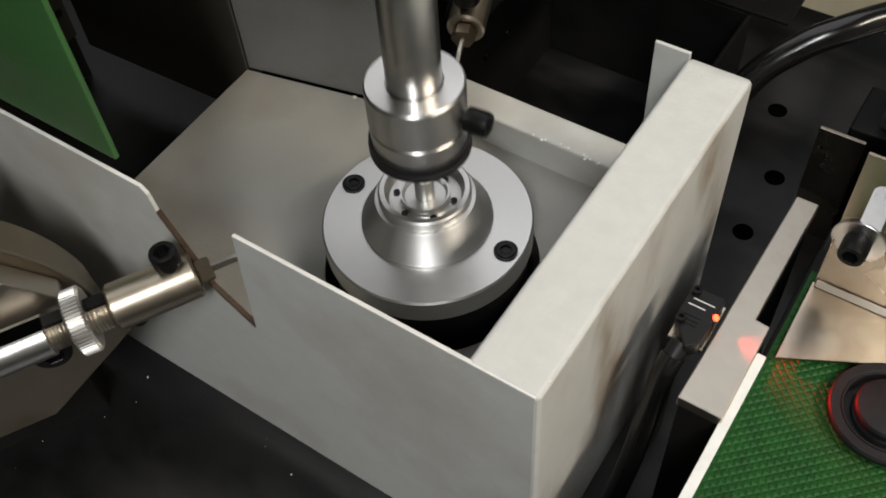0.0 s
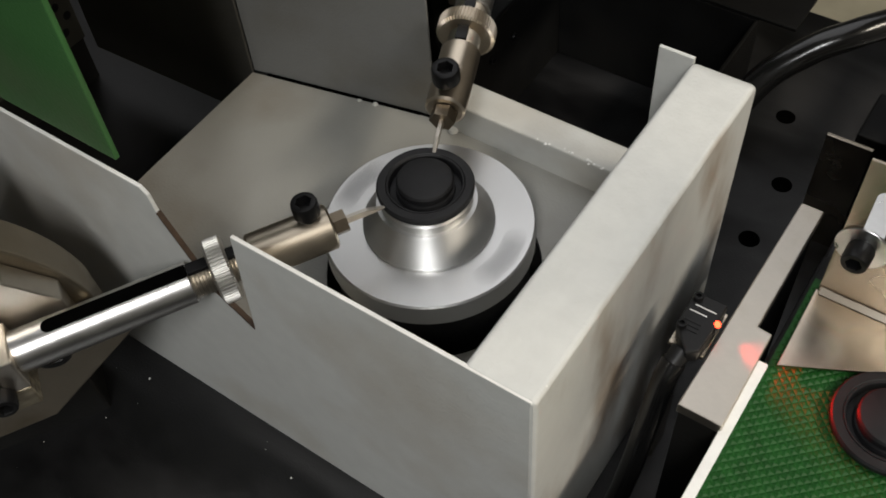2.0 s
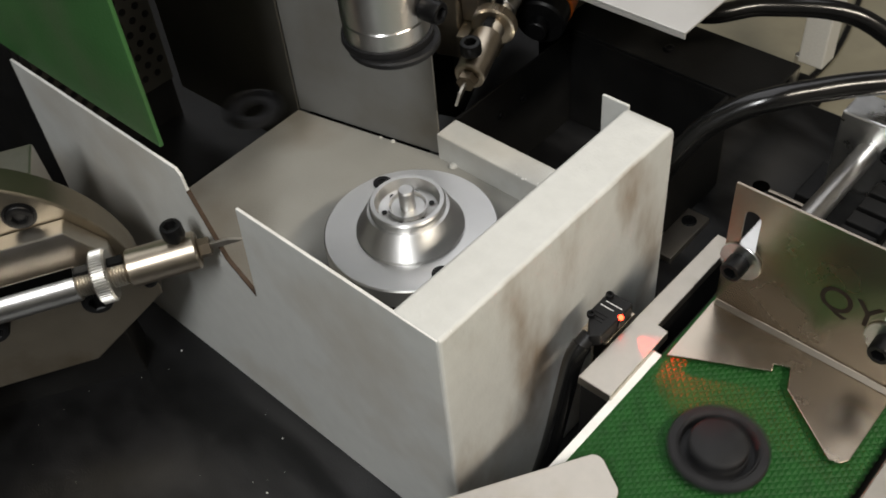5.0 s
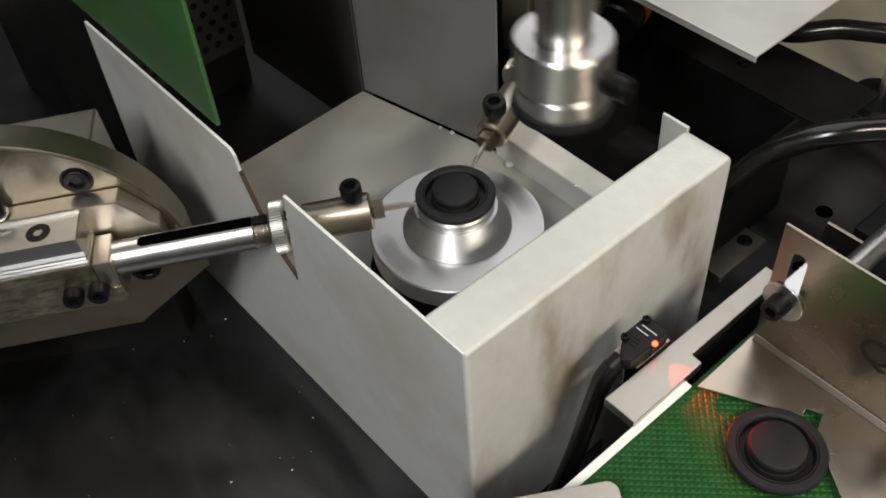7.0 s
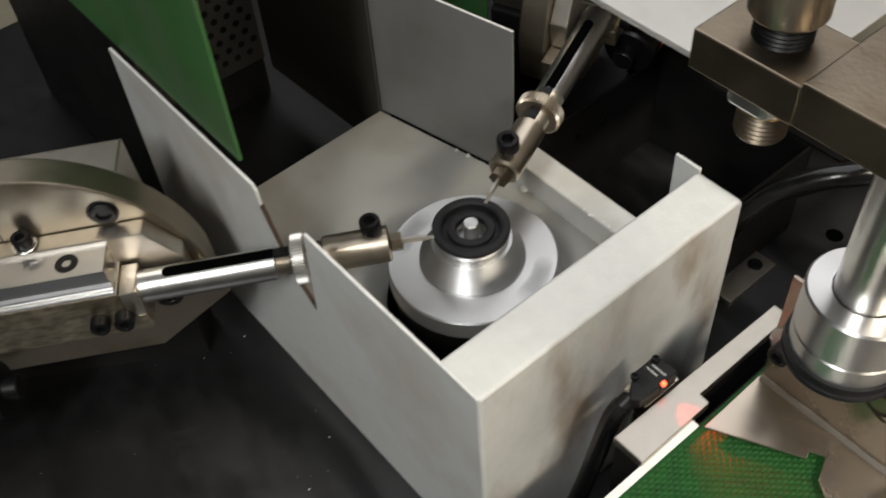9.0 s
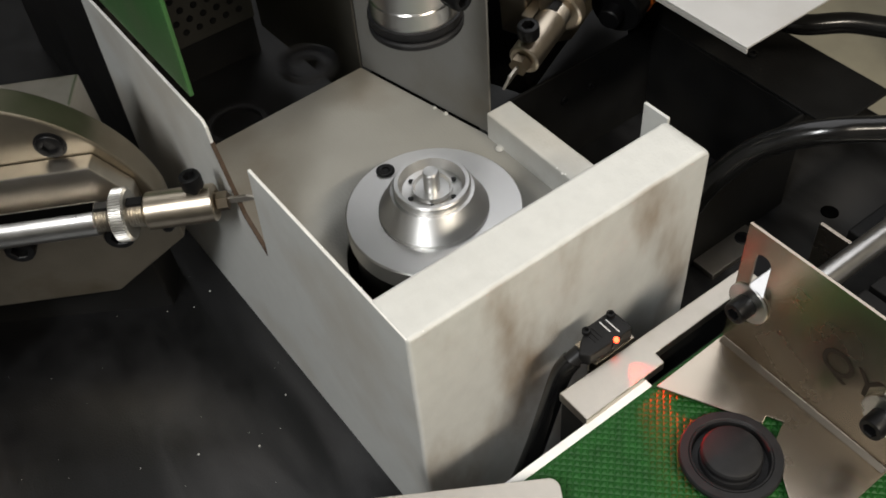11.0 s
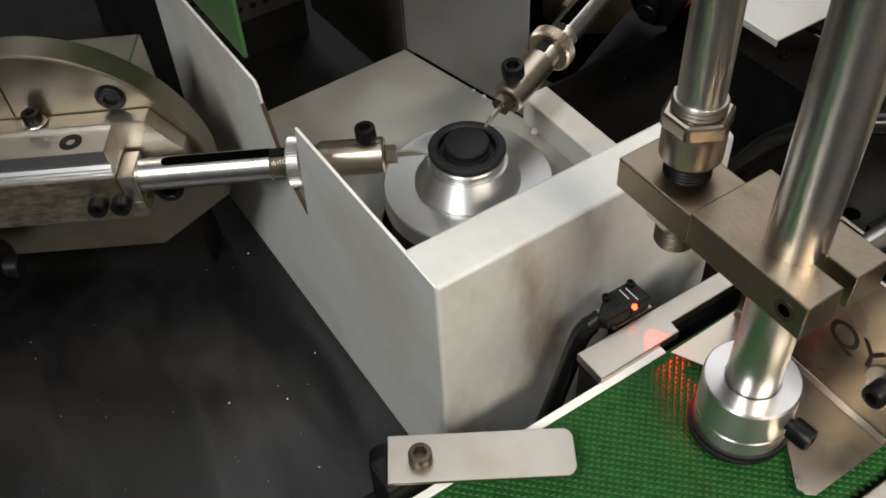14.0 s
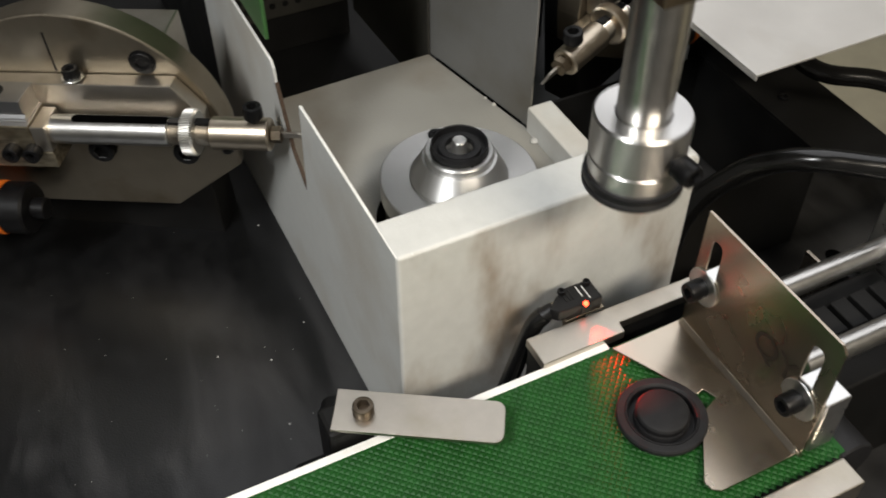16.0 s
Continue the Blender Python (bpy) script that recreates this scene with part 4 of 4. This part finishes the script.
# dust
for x, y in ((-0.3782, 0.169), (-0.2507, 0.1655), (-0.225, 0.128), (-0.247, 0.090), (-0.16, 0.12)):
    speck = bmesh.new()
    bmesh.ops.create_icosphere(speck, subdivisions=1, radius=0.00085)
    for v in speck.verts:
        v.co *= 0.7 + 0.5 * random.random()
    tagged(part("dust_speck", speck, DUST, None, "", False, pose(x, y, 0.0006)), "tiny pale speck of dust on the black table", "dust", "dust specks")
def fine_dust():
    bm = bmesh.new()
    for k in range(80):
        r = random.uniform(0.00012, 0.00035)
        m = Matrix.Translation((random.uniform(-0.42, -0.04), random.uniform(-0.15, 0.18), 0.0001))
        bmesh.ops.create_icosphere(bm, subdivisions=1, radius=r, matrix=m)
    return bm


tagged(part("fine_dust", fine_dust(), DUST), "fine pale dust scattered on the black table", "dust", kind="stuff")

# ---- movement ----
BELT_X, FIX_X, PY = 0.0340, -0.2255, 0.3010
LOW_B, LOW_F = 0.1335, 0.1525
def head_keys():
    """Seconds, way from belt (0) to spindle (1), height."""
    k = [(0.0, 1, 0.184), (0.15, 1, 0.163), (0.3, 1, LOW_F), (0.6, 1, LOW_F), (0.8, 1, 0.215), (1.0, 0.985, 0.284), (1.2, 0.84, 0.284), (1.5, 0.43, 0.285), (1.8, 0.06, 0.280), (2.0, 0, 0.278),
         (2.2, 0, 0.230), (2.4, 0, 0.145), (2.5, 0, LOW_B), (2.72, 0, LOW_B), (2.9, 0, 0.21), (3.1, 0, 0.268), (3.3, 0, 0.273), (3.8, 0, 0.274), (4.0, 0.10, 0.275), (4.2, 0.265, 0.276),
         (4.8, 0.9, 0.278), (5.1, 1, 0.278), (5.8, 1, 0.22), (6.0, 1, LOW_F), (6.15, 1, LOW_F), (6.3, 1, 0.178), (6.5, 1, 0.251), (6.7, 0.95, 0.281), (7.0, 0.65, 0.281), (7.3, 0.28, 0.279), (7.5, 0.09, 0.277), (7.65, 0, 0.27),
         (7.85, 0, 0.17), (8.0, 0, LOW_B), (8.37, 0, LOW_B), (8.5, 0, 0.155), (8.8, 0, 0.248), (9.0, 0, 0.2745), (9.2, 0, 0.282), (9.6, 0, 0.282), (9.75, 0.05, 0.279), (10.0, 0.26, 0.278), (10.2, 0.44, 0.278),
         (10.8, 0.97, 0.278), (11.0, 1, 0.278), (11.7, 1, 0.22), (11.95, 1, LOW_F), (12.15, 1, LOW_F), (12.3, 1, 0.220), (12.5, 0.985, 0.277), (12.7, 0.89, 0.281), (13.0, 0.535, 0.281), (13.35, 0.115, 0.284), (13.5, 0.03, 0.285), (13.58, 0, 0.279),
         (13.7, 0, 0.25), (13.9, 0, 0.155), (14.0, 0, LOW_B), (14.27, 0, LOW_B), (14.5, 0, 0.203), (14.8, 0, 0.256), (15.0, 0, 0.273), (15.5, 0.005, 0.276), (15.65, 0.025, 0.275), (15.8, 0.1, 0.273), (16.0, 0.25, 0.274)]
    return [(t, BELT_X + (FIX_X - BELT_X) * u, PY + (FY - PY) * u, z) for t, u, z in k]


HEAD = head_keys()
def head_at(t):
    for a, b in zip(HEAD, HEAD[1:]):
        if a[0] <= t <= b[0]:
            u = (t - a[0]) / (b[0] - a[0])
            return [p + (q - p) * u for p, q in zip(a[1:], b[1:])]
    return list(HEAD[-1][1:])


SEAT = 0.158
ON_BELT = (0.0335, 0.3000, BZ)
DROP = -0.006


def cap_rows(belt_in, pick, place, plug_off, ring_off, gone):
    """Rows for body, plug and ring of one cap: along the belt, with the head, on the spindle, and off."""
    rows = []
    if belt_in == "guided":
        rows = [(0.0, (0.0, -0.30, BZ)), (13.2, (0.0, -0.30, BZ)), (14.2, (0.0, 0.13, BZ)), (14.5, (0.0067, 0.158, BZ)), (15.0, (0.0224, 0.196, BZ)), (15.2, (0.028, 0.232, BZ)), (15.4, (0.031, 0.277, BZ)), (15.52, ON_BELT)]
    elif belt_in is not None:
        for k in range(9):
            u = k / 8
            t = belt_in[0] + (belt_in[1] - belt_in[0]) * u
            rows.append((t, (ON_BELT[0] + belt_in[2] * (1 - u), ON_BELT[1] - belt_in[3] * (1 - u), BZ)))
    if pick is not None:
        if rows and pick > rows[-1][0]:
            rows.append((pick, ON_BELT))
        elif not rows:
            rows.append((0.0, ON_BELT))
            rows.append((pick, ON_BELT))
    if pick is not None or (belt_in is None and place is not None):
        start = pick if pick is not None else 0.0
        end = place if place is not None else 16.0
        t = start + (0.05 if pick is not None else 0.0)
        while t < end - 0.02:
            x, y, z = head_at(t)
            rows.append((t, (x, y, max(z - DROP, BZ if x > 0 else SEAT))))
            t += 0.1
        if place is None:
            x, y, z = head_at(16.0)
            rows.append((16.0, (x, y, z - DROP)))
    if place is not None:
        rows.append((place, (FX, FY, SEAT)))
    return rows


def finish(rows, off, route):
    """Hold the last place until off, then follow a route of (seconds later, x, y, z)."""
    rows = list(rows)
    if off is not None:
        last = rows[-1][1]
        rows.append((off, last))
        for dt, x, y, z in route:
            rows.append((off + dt, (x, y, z)))
    if rows[0][0] > 0:
        rows.insert(0, (0.0, rows[0][1]))
    if rows[-1][0] < 16.0:
        rows.append((16.0, rows[-1][1]))
    out = []
    for t, p in rows:
        if not out or t > out[-1][0] + 1e-4:
            out.append((t, p))
    return [(t, pose(*p)) for t, p in out if t <= 16.0]


PIT = (-0.400, 0.320, 0.004)
BIN = (-0.395, 0.255, 0.006)
PLUG_ROUTE = [(0.06, -0.30, 0.33, 0.185), (0.14, -0.46, 0.32, 0.12), (0.24, -0.50, 0.325, 0.02), (0.36, *PIT)]
RING_FLIES = [(0.05, -0.30, 0.31, 0.185), (0.12, -0.46, 0.29, 0.12), (0.22, -0.50, 0.27, 0.02), (0.36, *BIN)]
RING_SLIDES = [(0.06, -0.262, 0.345, 0.150), (0.16, -0.305, 0.335, 0.110), (0.26, -0.352, 0.310, TRAY + 0.0005), (0.36, -0.395, 0.289, TRAY + 0.0005), (0.46, -0.422, 0.270, TRAY + 0.0005), (1.5, -0.427, 0.265, TRAY + 0.0005), (1.8, -0.475, 0.262, 0.05), (1.95, -0.48, 0.26, 0.01), (2.15, *BIN)]
BODY_ROUTE = [(0.15, -0.30, 0.31, 0.165), (0.35, -0.48, 0.30, 0.09), (0.5, -0.50, 0.29, 0.012), (0.7, -0.40, 0.29, 0.018)]


def motions():
    walk(picker, [(t, pose(x, y, z)) for t, x, y, z in HEAD])
    # the two cutters go in and out
    def slide(ob, d, travel, keys):
        base = ob.matrix_basis.copy()
        walk(ob, [(t, Matrix.Translation(-d * travel * u) @ base) for t, u in keys])
    slide(left_tool, DL, 0.0845, [(0.0, 0.88), (0.85, 0.87), (1.0, 0.76), (1.2, 0.12), (1.35, 0), (3.65, 0), (3.8, 0.3), (4.0, 0.9), (4.15, 1), (6.6, 1), (6.75, 0.7), (6.95, 0.04), (7.1, 0), (9.35, 0), (9.5, 0.1), (9.6, 0.30), (9.8, 0.9), (9.95, 1), (12.5, 1), (12.65, 0.78), (12.85, 0.12), (13.0, 0), (15.4, 0), (15.5, 0.1), (15.6, 0.24), (15.8, 0.85), (16.0, 1)])
    slide(upper_tool, DU, 0.076, [(0.0, 0.9), (0.4, 1), (0.95, 1), (1.1, 0.85), (1.3, 0.1), (1.45, 0), (3.0, 0), (3.15, 0.5), (3.35, 1), (6.65, 1), (6.8, 0.7), (7.0, 0.05), (7.1, 0), (9.1, 0), (9.2, 0.5), (9.35, 1), (12.55, 1), (12.7, 0.75), (12.9, 0.1), (13.0, 0), (15.02, 0), (15.15, 0.5), (15.3, 1), (16.0, 1)])
    # the spindle turns while the cutters are in
    rows, a = [], 0.0
    n = int(16.0 * 30)
    for i in range(n + 1):
        t = i / 30
        spin = any(lo <= t <= hi for lo, hi in ((1.15, 3.95), (6.75, 9.75), (12.75, 15.75)))
        if spin:
            a += 77.0
        elif t > 1.0:
            rest = -25.0 if t < 6.7 else 3.5 if t < 12.7 else -8.0
            a += min(60.0, (rest - a) % 180 if (rest - a) % 180 < 179.9 else 0.0)
        rows.append((t, fixture_base @ pose(0, 0, 0, 0, 0, a)))
    walk(fixture, rows)
    # the belt runs while it brings the next cap; it moves on by whole studs
    rows, shift = [], 0.0
    for i in range(n + 1):
        t = i / 30
        run = any(lo <= t <= hi for lo, hi in ((2.8, 5.2), (8.6, 10.9), (14.35, 15.5)))
        rows.append((t, pose(0, shift % (5 * PITCH), BZ)))
        if run:
            shift += PITCH * 1.37
    walk(belt, rows)
    # five caps
    def cap(spec, plug_off, ring_off, gone, ring_route=RING_FLIES):
        body, plug, ring = rubber_cap(pose(*ON_BELT))
        rows = cap_rows(*spec, plug_off, ring_off, gone)
        walk(body, finish(rows, gone, BODY_ROUTE))
        walk(plug, finish(rows, plug_off, PLUG_ROUTE))
        walk(ring, finish(rows, ring_off, ring_route))
    cap((None, None, 0.3), 2.62, 3.15, 4.75)
    cap((None, 2.6, 6.05), 8.38, 9.22, 10.75, RING_SLIDES)
    cap(((3.0, 5.2, 0.0, 0.42), 8.2, 12.05), 14.36, 15.08, None)
    cap(((8.7, 10.9, 0.0, 0.42), 14.15, None), None, None, None)
    cap(("guided", None, None), None, None, None)


fixture_base = fixture.matrix_basis.copy()
motions()
